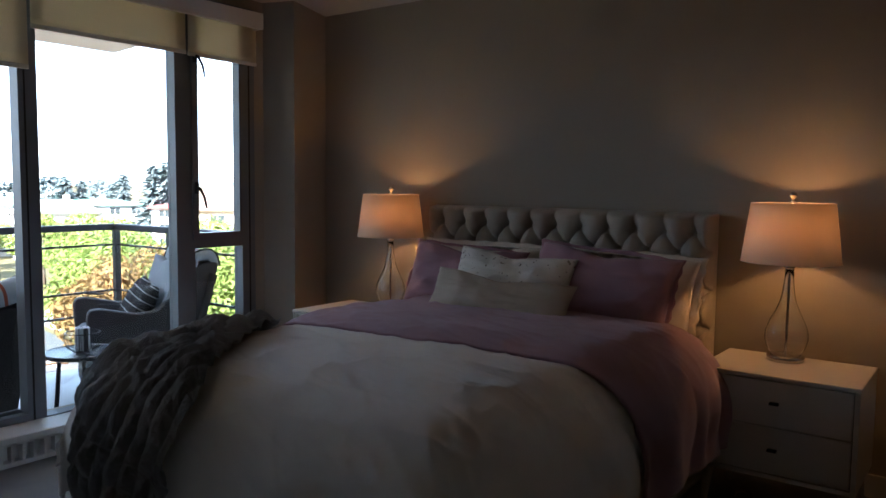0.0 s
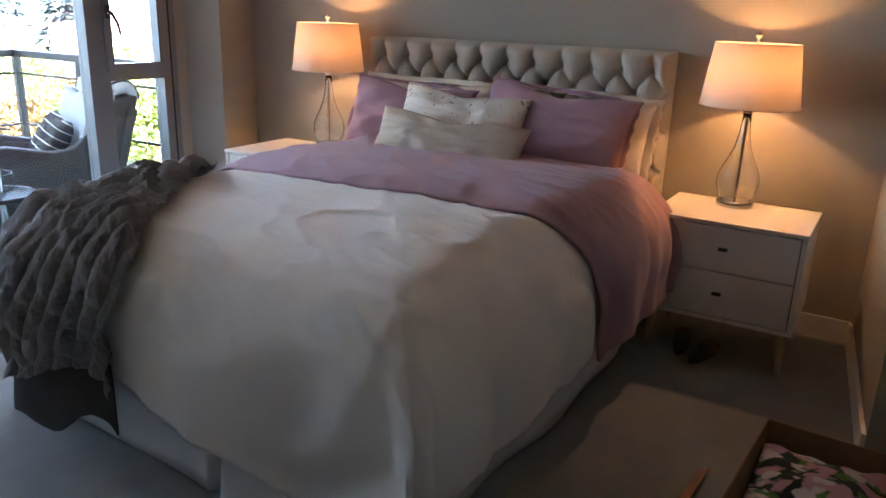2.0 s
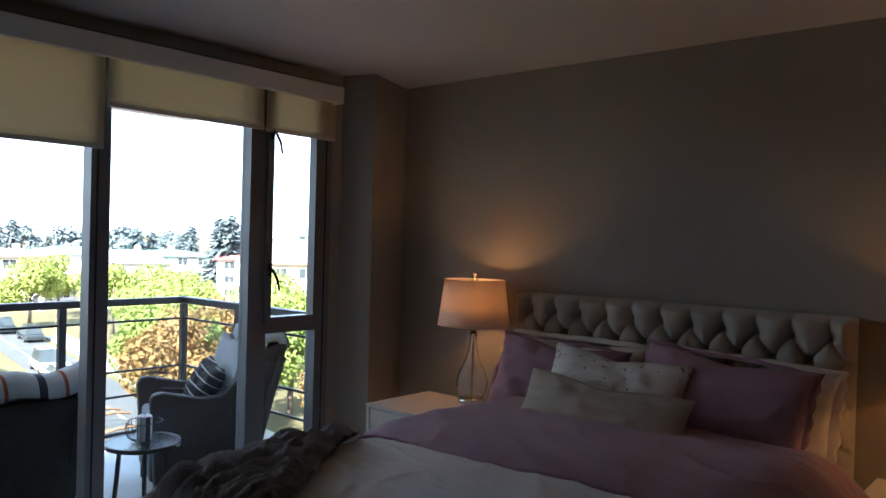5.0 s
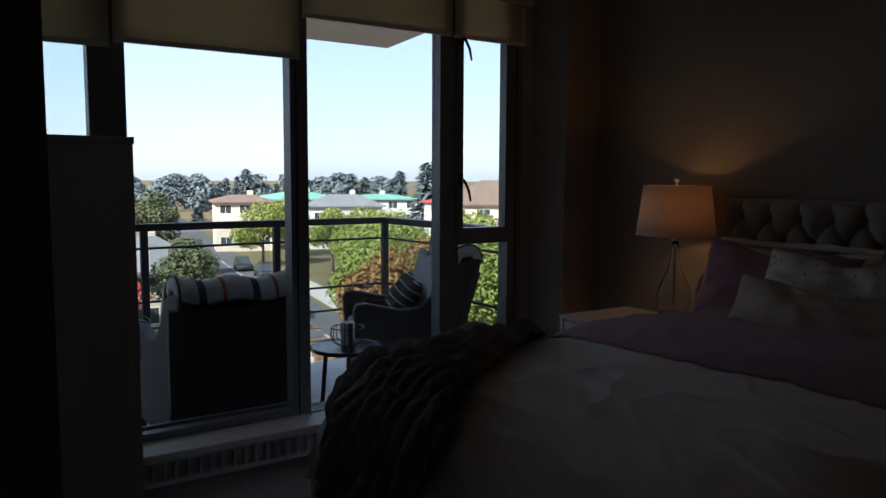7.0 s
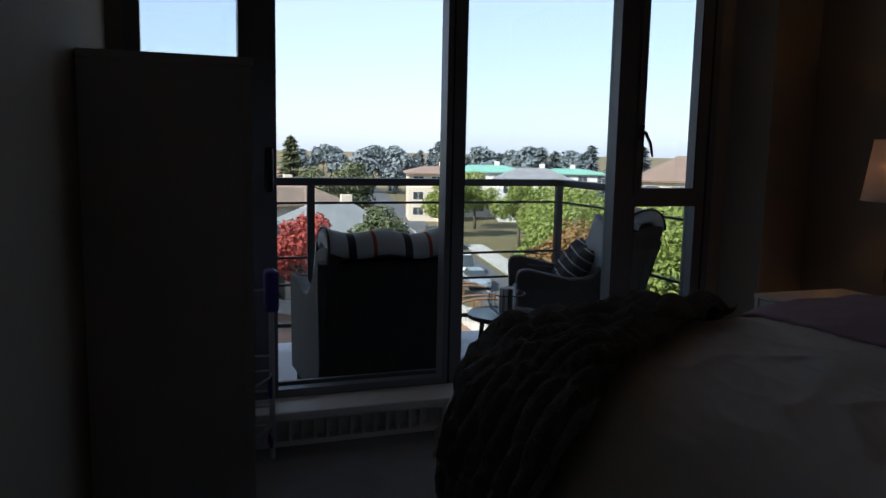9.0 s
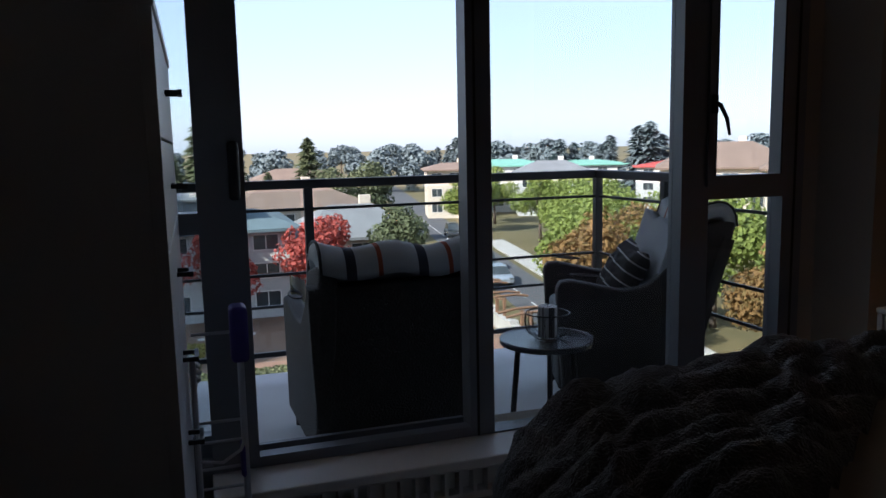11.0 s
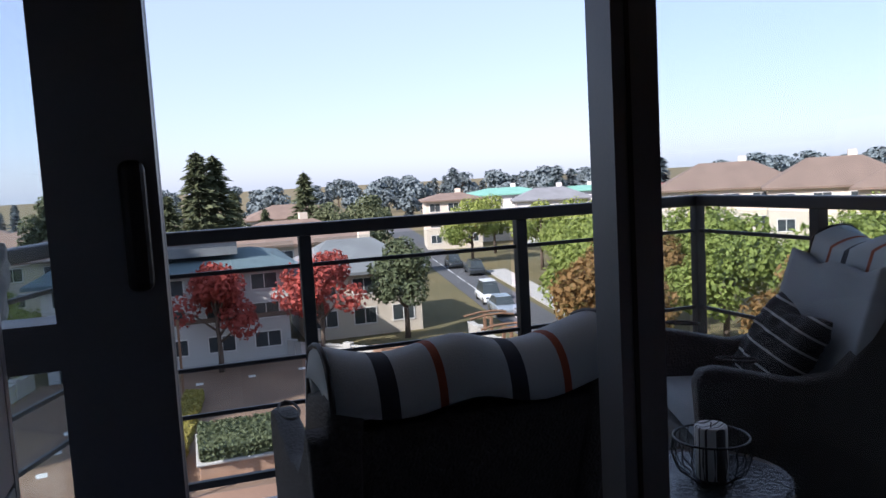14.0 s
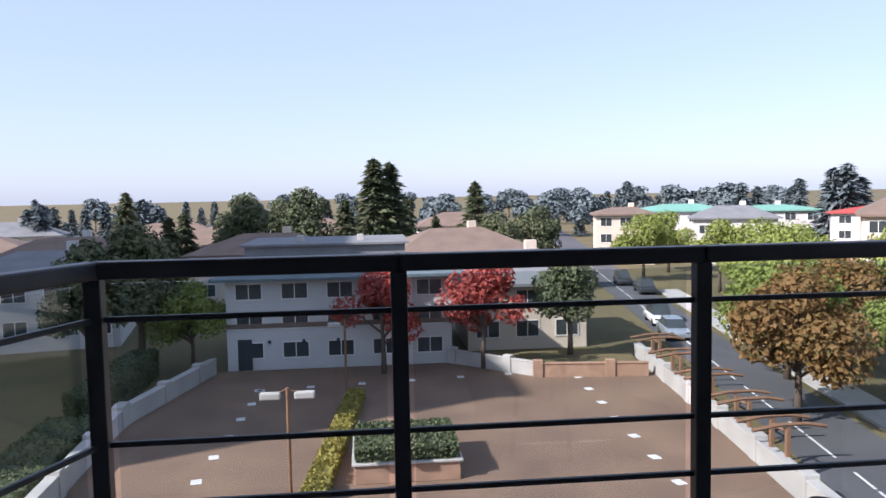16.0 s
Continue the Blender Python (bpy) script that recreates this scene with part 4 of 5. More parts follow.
part("wax", lathe([(0.038, 0.366), (0.04, 0.37), (0.04, 0.495), (0.036, 0.50), (0.02, 0.492)], -1.47, 2.63, 28), CANDLE, candle, smooth=True)
part("wick", tube([(-1.47, 2.63, 0.49), (-1.469, 2.63, 0.506)], 0.0015, 5), BLACK_METAL, candle)
bm = lathe([(0.07, DZ), (0.085, DZ + 0.06), (0.08, DZ + 0.16), (0.06, DZ + 0.2)], -2.3, 1.12, 20)
for k in range(90):
    ph, th2 = math.acos(1 - 1.7 * (k + 0.5) / 90), k * 2.39996
    c = Vector((-2.3 + 0.1 * math.sin(ph) * math.cos(th2), 1.12 + 0.1 * math.sin(ph) * math.sin(th2), DZ + 0.27 + 0.1 * math.cos(ph)))
    bmesh.ops.create_icosphere(bm, subdivisions=1, radius=0.019, matrix=Matrix.Translation(c))
tagged(link("garden_statue", bm, STONE, True), "grey stone garden ornament with a knobbly round top", "statue")
paper = thing("crumpled_paper", (-1.75, 2.45, DZ), "crumpled white and blue paper on the balcony floor", "paper")
part("sheet", sheet(lambda u, v: (-1.85 + 0.2 * u, 2.36 + 0.22 * v, DZ + 0.012 + 0.05 * abs(noise.noise(Vector((u * 4, v * 4, 2))))), 14, 14, 0.002), CUSHION, paper)

# ---- ground, plaza and road ----
GZ = -10.4
setting("ground", prism([(2500 * math.cos(k * math.pi / 32), 2500 * math.sin(k * math.pi / 32)) for k in range(64)], GZ - 0.6, GZ - 0.15), GRASS, "dry autumn ground out to the horizon")
setting("plaza", prism([(-1.4, -10.6), (-1.4, 17.2), (-27, 17.4), (-51.9, 20.4), (-51.9, -8.2), (-40, -10.9)], GZ - 0.14, GZ - 0.02), PAVER, "brown brick-paved plaza on a parking roof")
road = [(-10, 15.8), (-33.8, 20.6), (-83, 28.9), (-240, 56)], [(-10, 22.2), (-31.7, 25.0), (-57, 29.2), (-85, 34.2), (-240, 63)]
setting("road", prism(road[0] + road[1][::-1], GZ - 0.149, GZ - 0.1), ASPHALT, "grey asphalt street")
setting("pavement", prism([(-10, 22.9), (-31.7, 25.7), (-57, 29.9), (-85, 34.9), (-85, 37.4), (-57, 32.3), (-31.7, 27.9), (-10, 25)], GZ - 0.149, GZ + 0.02), CONCRETE, "pale concrete pavement")
for k in range(30):
    x = -24 - k * 3.4
    y = 20.4 + (-x - 24) * 0.172
    part_m = pose(x, y, GZ - 0.096, 0, 0, 170)
    tagged(link("road_marking", bx(bmesh.new(), 0, 1.8 if k % 2 else 3.2, -0.06, 0.06, -0.002, 0.002, part_m), PAINT_LINE), "white painted road line", "road marking", "road lines", "structure")
for k in range(14):
    x, y = -29 - (k % 7) * 2.9, (13.8 if k < 7 else -5.6) + (k % 7) * 0.13
    mk = tagged(link("plaza_marking", bx(bmesh.new(), -0.28, 0.28, -0.22, 0.22, -0.003, 0.003, pose(x, y, GZ - 0.014, 0, 0, 10)), PAINT_LINE), "white square painted mark on the pavers", "marking", "plaza marks", "structure")
for k in range(6):
    tagged(link("plaza_marking", bx(bmesh.new(), -0.28, 0.28, -0.22, 0.22, -0.003, 0.003, pose(-46.5 - 0.3 * k, -5 + 3.1 * k, GZ - 0.014)), PAINT_LINE), "white square painted mark on the pavers", "marking", "plaza marks", "structure")


def low_wall(p, q, h, t, name="low_wall", mat=CONCRETE, label="low pale concrete wall round the plaza"):
    ln, ang = math.dist(p, q), math.degrees(math.atan2(q[1] - p[1], q[0] - p[0]))
    m = pose(p[0], p[1], GZ - 0.02, 0, 0, ang)
    w = thing(name, (*p, GZ), label, "wall", kind="structure")
    part("body", bx(bmesh.new(), 0, ln, -t / 2, t / 2, -0.1, h, m), mat, w)
    part("coping", box(-0.03, ln + 0.03, -t / 2 - 0.05, t / 2 + 0.05, h, h + 0.1, 0.02, 1, m), mat, w)
    for k in range(int(ln / 4.5) + 1):
        part("pier", box(k * 4.5 - 0.3, k * 4.5 + 0.3, -t / 2 - 0.09, t / 2 + 0.09, -0.1, h + 0.28, 0.02, 1, m), mat, w)


low_wall((-22, 17.2), (-51.5, 20.3), 0.85, 0.4)
low_wall((-22, -10.2), (-40, -11.0), 0.9, 0.4)
low_wall((-40.5, -11), (-51.6, -8.6), 0.9, 0.4)
low_wall((-51.7, 7.4), (-47.2, 12.0), 0.85, 0.25)
low_wall((-46.9, 12.2), (-46.0, 19.0), 0.8, 0.25, "brick_wall", BRICK, "low brick wall round a lawn")
setting("lawn", prism([(-47.1, 12.2), (-46.2, 18.9), (-51.4, 19.8), (-51.6, 8.4)], GZ - 0.01, GZ + 0.25), GRASS, "dry raised lawn")


def leaves(name, mat, blobs, n, size, parent, seed, squash=1.0, droop=0.0):
    """A crown of loose leaf clumps: small bent quads spread through uneven lobes."""
    rng = np.random.default_rng(seed)
    blobs = np.array(blobs, float)
    w = blobs[:, 3] ** 2
    idx = rng.choice(len(blobs), n, p=w / w.sum())
    d = rng.normal(size=(n, 3))
    d /= np.linalg.norm(d, axis=1)[:, None]
    rad = rng.uniform(0.45, 1.08, n) ** 0.6
    c = blobs[idx, :3] + d * (blobs[idx, 3] * rad)[:, None] * np.array([1, 1, squash])
    nrm = d + rng.normal(size=(n, 3)) * 0.6 + np.array([0, 0, 0.4])
    nrm /= np.linalg.norm(nrm, axis=1)[:, None]
    u = np.cross(nrm, rng.normal(size=(n, 3)))
    u /= np.linalg.norm(u, axis=1)[:, None]
    v = np.cross(nrm, u)
    s = size * rng.uniform(0.6, 1.4, n)[:, None]
    verts = np.stack([c - u * s, c - v * s * 0.6, c + u * s - nrm * s * 0.3, c + v * s * 0.6], 1).reshape(-1, 3)
    me = bpy.data.meshes.new(name)
    me.from_pydata(verts.tolist(), [], np.arange(4 * n).reshape(-1, 4).tolist())
    me.materials.append(mat)
    ob = new(name, me)
    ob.parent = parent
    return ob


def broad_tree(label, mat, h, r, seed, n=3200, group="street trees", size=0.16):
    rng = random.Random(seed)
    t = thing("tree", (0, 0, 0), label, "tree", group)
    bm = tube([(0, 0, -0.2), (0.03, 0.02, h * 0.2), (0.08, -0.05, h * 0.45), (0.0, 0.0, h * 0.75)], [0.03 * h, 0.022 * h, 0.016 * h, 0.006 * h], 9)
    tr = link("trunk", bm, BARK, True)
    tr.parent = t
    blobs = []
    for k in range(13):
        a, hh = rng.uniform(0, 6.28), h * rng.uniform(0.42, 0.86)
        d = r * rng.uniform(0.35, 0.72) * math.sin(min(1, (h - hh) / (0.5 * h)) * 1.5 + 0.1)
        tip = Vector((d * math.cos(a), d * math.sin(a), hh))
        blobs.append((*tip, r * rng.uniform(0.28, 0.46)))
        lb = link("limb", tube([(0.02, 0, hh * 0.62), tip * 0.6 + Vector((0, 0, hh * 0.3)), tip], [0.012 * h, 0.008 * h, 0.003 * h], 6), BARK, True)
        lb.parent = t
    blobs.append((0, 0, h * 0.86, r * 0.36))
    leaves("crown", mat, blobs, n, size, t, seed, 0.85)
    return t


def conifer(label, mat, h, r, seed, n=1500, group="evergreen trees", size=0.35):
    t = thing("evergreen_tree", (0, 0, 0), label, "tree", group)
    tr = link("trunk", tube([(0, 0, -0.3), (0, 0, h * 0.98)], [0.02 * h, 0.002 * h], 7), BARK, True)
    tr.parent = t
    rng = np.random.default_rng(seed)
    lay = np.floor(rng.uniform(0, 1, n) ** 1.5 * 24)
    hz = 0.1 + 0.88 * (lay + rng.uniform(-0.3, 0.5, n)) / 24
    reach = r * (1 - hz) ** 0.85 * (0.85 + 0.22 * np.sin(lay * 2.4 + rng.uniform(0, 0.6, n)))
    ang = np.floor(rng.uniform(0, 7, n)) * 0.9 + lay * 1.9 + rng.normal(0, 0.22, n)
    f = rng.uniform(0.15, 1, n) ** 0.7
    c = np.stack([np.cos(ang) * reach * f, np.sin(ang) * reach * f, hz * h - 0.10 * h * f * (1 - hz) ** 0.5 * 0.6], 1)
    out = np.stack([np.cos(ang), np.sin(ang), rng.uniform(-0.5, 0.1, n)], 1)
    side = np.stack([-np.sin(ang), np.cos(ang), rng.normal(0, 0.4, n)], 1)
    s = size * rng.uniform(0.6, 1.4, n)[:, None]
    verts = np.stack([c - out * s, c - side * s * 0.34, c + out * s * 1.5, c + side * s * 0.34], 1).reshape(-1, 3)
    me = bpy.data.meshes.new("crown")
    me.from_pydata(verts.tolist(), [], np.arange(4 * n).reshape(-1, 4).tolist())
    me.materials.append(mat)
    ob = new("crown", me)
    ob.parent = t
    return t


def plant(proto, spots):
    """Sets the first tree at the first spot, and copies at the others: x, y, ground, size, turn."""
    for k, (x, y, z, s, a) in enumerate(spots):
        m = pose(x, y, z, 0, 0, a) @ Matrix.Diagonal((s, s, s, 1))
        if k == 0:
            proto.matrix_basis = m
        else:
            c = copy_thing(proto, Matrix())
            c.matrix_basis = m


red = broad_tree("red-leaved maple tree in autumn colour", LEAF_RED, 6.2, 3.1, 11, 3600, "red maples by the plaza", 0.15)
plant(red, [(-49.6, 2.6, GZ, 1.12, 0), (-49.8, 9.2, GZ, 1.12, 130)])
orange = broad_tree("street tree with orange and green autumn leaves", LEAF_ORANGE, 8.0, 4.2, 23, 7000, "street trees", 0.17)
plant(orange, [(-35.5, 22.6, GZ, 0.98, 0), (-46, 31.5, GZ, 0.9, 80), (-27, 28.5, GZ, 0.9, 200)])
green = broad_tree("full green street tree", LEAF_GREEN, 8.6, 4.4, 37, 6500, "street trees", 0.18)
plant(green, [(-44, 27.0, GZ, 0.95, 0), (-38, 32, GZ, 1.0, 60), (-54, 33, GZ, 1.0, 140), (-62, 38, GZ, 1.0, 220), (-30, 33.5, GZ, 1.0, 310), (-48, 37.5, GZ, 1.05, 20), (-72, 40, GZ, 1.0, 100), (-82, 41, GZ, 0.95, 170),
              (-22, 30, GZ, 0.9, 240), (-95, 37, GZ, 1.0, 50), (-104, 44, GZ, 1.0, 290), (-53, -10.2, GZ, 0.72, 30), (-36, 41, GZ, 1.05, 90)])
dark = broad_tree("dense dark evergreen tree", LEAF_DARK, 9.0, 3.2, 41, 5200, "dark trees", 0.17)
plant(dark, [(-51.8, 15.6, GZ, 0.86, 0), (-52.5, -13.4, GZ, 1.15, 70), (-49.5, -15.5, GZ, 1.05, 310), (-95.6, -12.8, GZ, 1.39, 0), (-112.4, -7.0, GZ, 1.48, 67), (-112.0, -10.6, GZ, 1.30, 134), (-57, -17.5, GZ, 0.9, 150), (-60, 17.5, GZ, 0.6, 190), (-85.1, 16.4, GZ, 1.08, 20), (-88.1, 21.4, GZ, 1.15, 220)])
spruce = conifer("tall dark green spruce", LEAF_DARK, 14.0, 5.0, 53, 5000, "tall evergreens behind the houses", 0.42)
plant(spruce, [(-104.7, 2.8, GZ, 1.22, 0), (-106.6, 5.0, GZ, 1.19, 67), (-113.6, -32.5, GZ, 0.93, 134), (-94.2, -20.0, GZ, 0.73, 201), (-91.8, -21.2, GZ, 0.7, 268), (-98.7, -1.0, GZ, 0.82, 335), (-117.5, 18.5, GZ, 0.99, 42), (-112.2, 11.8, GZ, 0.62, 109), (-130.5, 8.6, GZ, 0.81, 176)])
# far trees, their haze painted into the leaf colour
hazy = conifer("distant evergreen with haze in its leaf colour", LEAF_HAZE, 15.0, 4.6, 61, 1800, "distant evergreens", 0.8)
rng = random.Random(5)
spots = [(-139.6, -54.9, GZ, 0.76, 0), (-140.7, -57.5, GZ, 0.7, 67), (-157.4, -49.9, GZ, 0.69, 134), (-123.8, -33.2, GZ, 0.79, 201), (-128.3, -32.1, GZ, 0.72, 268), (-248.1, 81.8, GZ, 0.78, 335), (-180.0, 64.7, GZ, 0.94, 42), (-214.6, 86.2, GZ, 0.68, 109), (-212.7, 91.0, GZ, 0.65, 176), (-134.2, 70.2, GZ, 0.86, 243), (-134.7, 73.5, GZ, 0.81, 310), (-146.7, 88.8, GZ, 0.91, 17), (-149.2, 88.5, GZ, 0.78, 84), (-120.0, 78.8, GZ, 1.0, 151), (-118.9, 80.5, GZ, 1.05, 218), (-119.3, 83.4, GZ, 0.89, 285), (-199.7, 21.9, GZ, 0.68, 352), (-179.6, 21.9, GZ, 0.57, 59), (-187.9, 34.4, GZ, 0.67, 126)]
for k in range(90):
    d, a = rng.uniform(150, 330), radians(rng.uniform(128, 215))
    spots.append((d * math.cos(a), d * math.sin(a), GZ, rng.uniform(0.45, 0.78) * (0.72 + d / 900), rng.uniform(0, 360)))
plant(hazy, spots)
far_round = broad_tree("distant rounded tree with haze in its leaf colour", LEAF_HAZE, 10.0, 6.0, 71, 1400, "distant trees", 0.55)
spots = [(-195.1, 48.8, GZ, 1.11, 201), (-192.9, 57.2, GZ, 1.1, 268), (-199.3, 96.5, GZ, 1.06, 335), (-165.6, 96.1, GZ, 0.98, 42)]
for k in range(64):
    d, a = rng.uniform(190, 460), radians(rng.uniform(125, 215))
    spots.append((d * math.cos(a), d * math.sin(a), GZ, rng.uniform(0.95, 1.3), rng.uniform(0, 360)))
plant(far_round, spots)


def hedge(x0, x1, y0, y1, z0, z1, mat, label, seed, turn=0.0, n=3000):
    h = thing("hedge", ((x0 + x1) / 2, (y0 + y1) / 2, z0), label, "hedge")
    rng = np.random.default_rng(seed)
    p = rng.uniform(-0.5, 0.5, (n, 3))
    face = rng.integers(0, 3, n)
    p[face == 0, 0] = np.sign(p[face == 0, 0]) * 0.5
    p[face == 1, 1] = np.sign(p[face == 1, 1]) * 0.5
    p[face == 2, 2] = 0.5
    c = p * np.array([x1 - x0, y1 - y0, z1 - z0]) + np.array([0, 0, (z1 - z0) / 2]) + rng.normal(0, 0.03, (n, 3))
    u, v = rng.normal(size=(n, 3)), rng.normal(size=(n, 3))
    u, v = u / np.linalg.norm(u, axis=1)[:, None] * 0.1, v / np.linalg.norm(v, axis=1)[:, None] * 0.07
    me = bpy.data.meshes.new("foliage")
    me.from_pydata(np.stack([c - u, c - v, c + u, c + v], 1).reshape(-1, 3).tolist(), [], np.arange(4 * n).reshape(-1, 4).tolist())
    me.materials.append(mat)
    ob = new("foliage", me)
    ob.parent = h
    core = link("core", box(-(x1 - x0) / 2 + 0.08, (x1 - x0) / 2 - 0.08, -(y1 - y0) / 2 + 0.08, (y1 - y0) / 2 - 0.08, 0, z1 - z0 - 0.08), mat)
    core.parent = h
    h.matrix_basis = pose((x0 + x1) / 2, (y0 + y1) / 2, z0, 0, 0, turn)


hedge(-43.6, -27.0, -0.35, 0.55, GZ - 0.02, GZ + 0.55, LEAF_HEDGE, "clipped yellow-green hedge along the plaza", 3, -5.5, 5000)
hedge(-52.0, -40.5, -13.9, -12.2, GZ - 0.15, GZ + 1.7, LEAF_DARK, "dense dark shrubs behind the plaza wall", 8, 0, 5000)
hedge(-40.0, -22.0, -14.2, -11.6, GZ - 0.15, GZ + 0.7, LEAF_DARK, "low dark shrubs behind the plaza wall", 9, 2, 6000)
bedp = thing("planter", (-32.5, 3.1, GZ), "tan brick planter box on the plaza", "planter")
part("body", box(-34.5, -30.6, 1.0, 5.3, GZ - 0.03, GZ + 0.75, 0.03, 1), BRICK, bedp)
part("coping", box(-34.6, -30.5, 0.9, 5.4, GZ + 0.75, GZ + 0.85, 0.02, 1), CONCRETE, bedp)
hedge(-34.3, -30.7, 1.1, 5.2, GZ + 0.85, GZ + 1.4, LEAF_DARK, "clipped dark green hedge in the brick planter", 4, 0, 4500)


def street_lamp(x, y, h, arms):
    la = thing("street_lamp", (x, y, GZ), "dark brown lamp post with shoebox heads", "street lamp", "plaza lamp posts")
    part("pole", tube([(x, y, GZ - 0.05), (x, y, GZ + h)], 0.07, 8), TIMBER, la)
    for s in arms:
        hd = part("lamp_head", box(x - 0.15, x + 0.15, y + s * 0.25 if s > 0 else y - 1.0, y + 1.0 if s > 0 else y - 0.25, GZ + h - 0.42, GZ + h - 0.16, 0.05, 2), CONCRETE, la)
        part("arm", tube([(x, y, GZ + h - 0.05), (x, y + s * 0.5, GZ + h - 0.25)], 0.025, 6), TIMBER, la)


street_lamp(-28.5, -1.3, 4.6, (1, -1))
street_lamp(-45.2, 0.3, 4.3, (-1,))
for k, (x, y) in enumerate([(-47.2, 19.6), (-42.5, 19.0), (-37.5, 18.5), (-33, 18.1), (-29.2, 17.7)]):
    pg = thing("pergola", (x, y, GZ), "stained timber pergola bracket over the plaza wall", "pergola", "pergola brackets")
    for s in (-0.6, 0.6):
        part("post", box(x + s - 0.09, x + s + 0.09, y + 0.3, y + 0.48, GZ - 0.1, GZ + 2.1, 0.01, 1), TIMBER, pg)
    for s in (-0.6, 0.6):
        part("beam", tube([(x + s, y - 1.1, GZ + 2.05), (x + s, y, GZ + 2.22), (x + s, y + 1.2, GZ + 2.22), (x + s, y + 2.0, GZ + 2.08)], 0.08, 6), TIMBER, pg)
    part("brace", tube([(x - 0.6, y + 0.39, GZ + 1.9), (x + 0.6, y + 0.39, GZ + 1.9)], 0.06, 6), TIMBER, pg)


# ---- buildings ----
def house(name, x, y, w, d, h, roof_h, wall, roof, label, group, storeys=2, turn=0, bays=4, hip=0.3, base=GZ, over=0.6, trimmed=True):
    """A building with its facade towards +x: walls, hipped roof, windows with frames and panes."""
    b = thing(name, (0, 0, 0), label, "building", group)

    def sub(nm, bm, mat, par=None, **k):
        o = link(nm, bm, mat)
        o.parent = par or b
        return o
    sub("wall", box(-d, 0, -w / 2, w / 2, -0.3, h), wall)
    bm = bmesh.new()
    e = [bm.verts.new(p) for p in ((-d - over, -w / 2 - over, h), (over, -w / 2 - over, h), (over, w / 2 + over, h), (-d - over, w / 2 + over, h))]
    f2 = [bm.verts.new((p.co.x, p.co.y, h + 0.22)) for p in e]
    r = [bm.verts.new((-d / 2, -w / 2 + w * hip, h + 0.22 + roof_h)), bm.verts.new((-d / 2, w / 2 - w * hip, h + 0.22 + roof_h))]
    bm.faces.new(e[::-1])
    for k in range(4):
        bm.faces.new((e[k], e[(k + 1) % 4], f2[(k + 1) % 4], f2[k]))
    bm.faces.new((f2[1], f2[2], r[1], r[0]))
    bm.faces.new((f2[3], f2[0], r[0], r[1]))
    bm.faces.new((f2[0], f2[1], r[0]))
    bm.faces.new((f2[2], f2[3], r[1]))
    bmesh.ops.recalc_face_normals(bm, faces=bm.faces[:])
    rf = sub("roof", bm, roof)
    sub("chimney", box(-d * 0.6, -d * 0.6 + 0.7, w * 0.1, w * 0.1 + 0.9, h, h + roof_h + 0.9), wall, rf)
    fh = h / storeys
    for s in range(storeys):
        for k in range(bays):
            yc = -w / 2 + (k + 0.5) * w / bays
            ww, wh = min(1.7, w / bays * 0.55), min(1.25, fh * 0.5)
            z0 = s * fh + fh * 0.36
            wd = sub("window", joined((0.0, 0.05, yc - ww / 2 - 0.08, yc + ww / 2 + 0.08, z0 - 0.08, z0), (0.0, 0.05, yc - ww / 2 - 0.08, yc + ww / 2 + 0.08, z0 + wh, z0 + wh + 0.08), (0.0, 0.05, yc - ww / 2 - 0.08, yc - ww / 2, z0, z0 + wh), (0.0, 0.05, yc + ww / 2, yc + ww / 2 + 0.08, z0, z0 + wh), (0.0, 0.045, yc - 0.03, yc + 0.03, z0, z0 + wh)), TRIM)
            sub("pane", joined((0.0, 0.02, yc - ww / 2, yc + ww / 2, z0, z0 + wh)), DARK_GLASS, wd)
    b.matrix_basis = pose(x, y, base, 0, 0, turn)
    return b


apt = house("apartment_building", -52.4, -0.2, 15.2, 13, 6.0, 0.9, STUCCO, ROOF_TEAL, "white stucco three-storey apartment house with a blue-grey shingle roof", "", 3, 0, 5, 0.12, GZ, 0.9)


def on_apt(nm, bm, mat, par=None, label=""):
    o = link(nm, bm, mat)
    o.parent = par or apt
    return tagged(o, label)


on_apt("door", box(0.0, 0.07, -6.9, -5.95, -0.1, 2.0, 0.01, 1), DARK_GLASS, None, "glazed entrance door")
on_apt("band", joined((0.0, 0.08, -7.6, 7.6, 2.75, 3.05)), ROOF_BROWN)
on_apt("flat_roof", joined((-11, -2.2, -6.6, 4.6, 7.0, 8.1), (-11.3, -1.9, -6.9, 4.9, 8.1, 8.25)), ROOF_GREY)
for yy in (-3.2, 1.2):
    vent = on_apt("roof_vent", box(-5.2, -4.7, yy, yy + 0.5, 8.2, 8.7, 0.02, 1), CONCRETE)
for k in range(3):
    on_apt("wall_lamp", box(0.02, 0.14, -4.9 + 2.3 * k, -4.7 + 2.3 * k, 1.7, 1.9, 0.02, 1), BLACK_METAL)
HG = "houses in the neighbourhood"
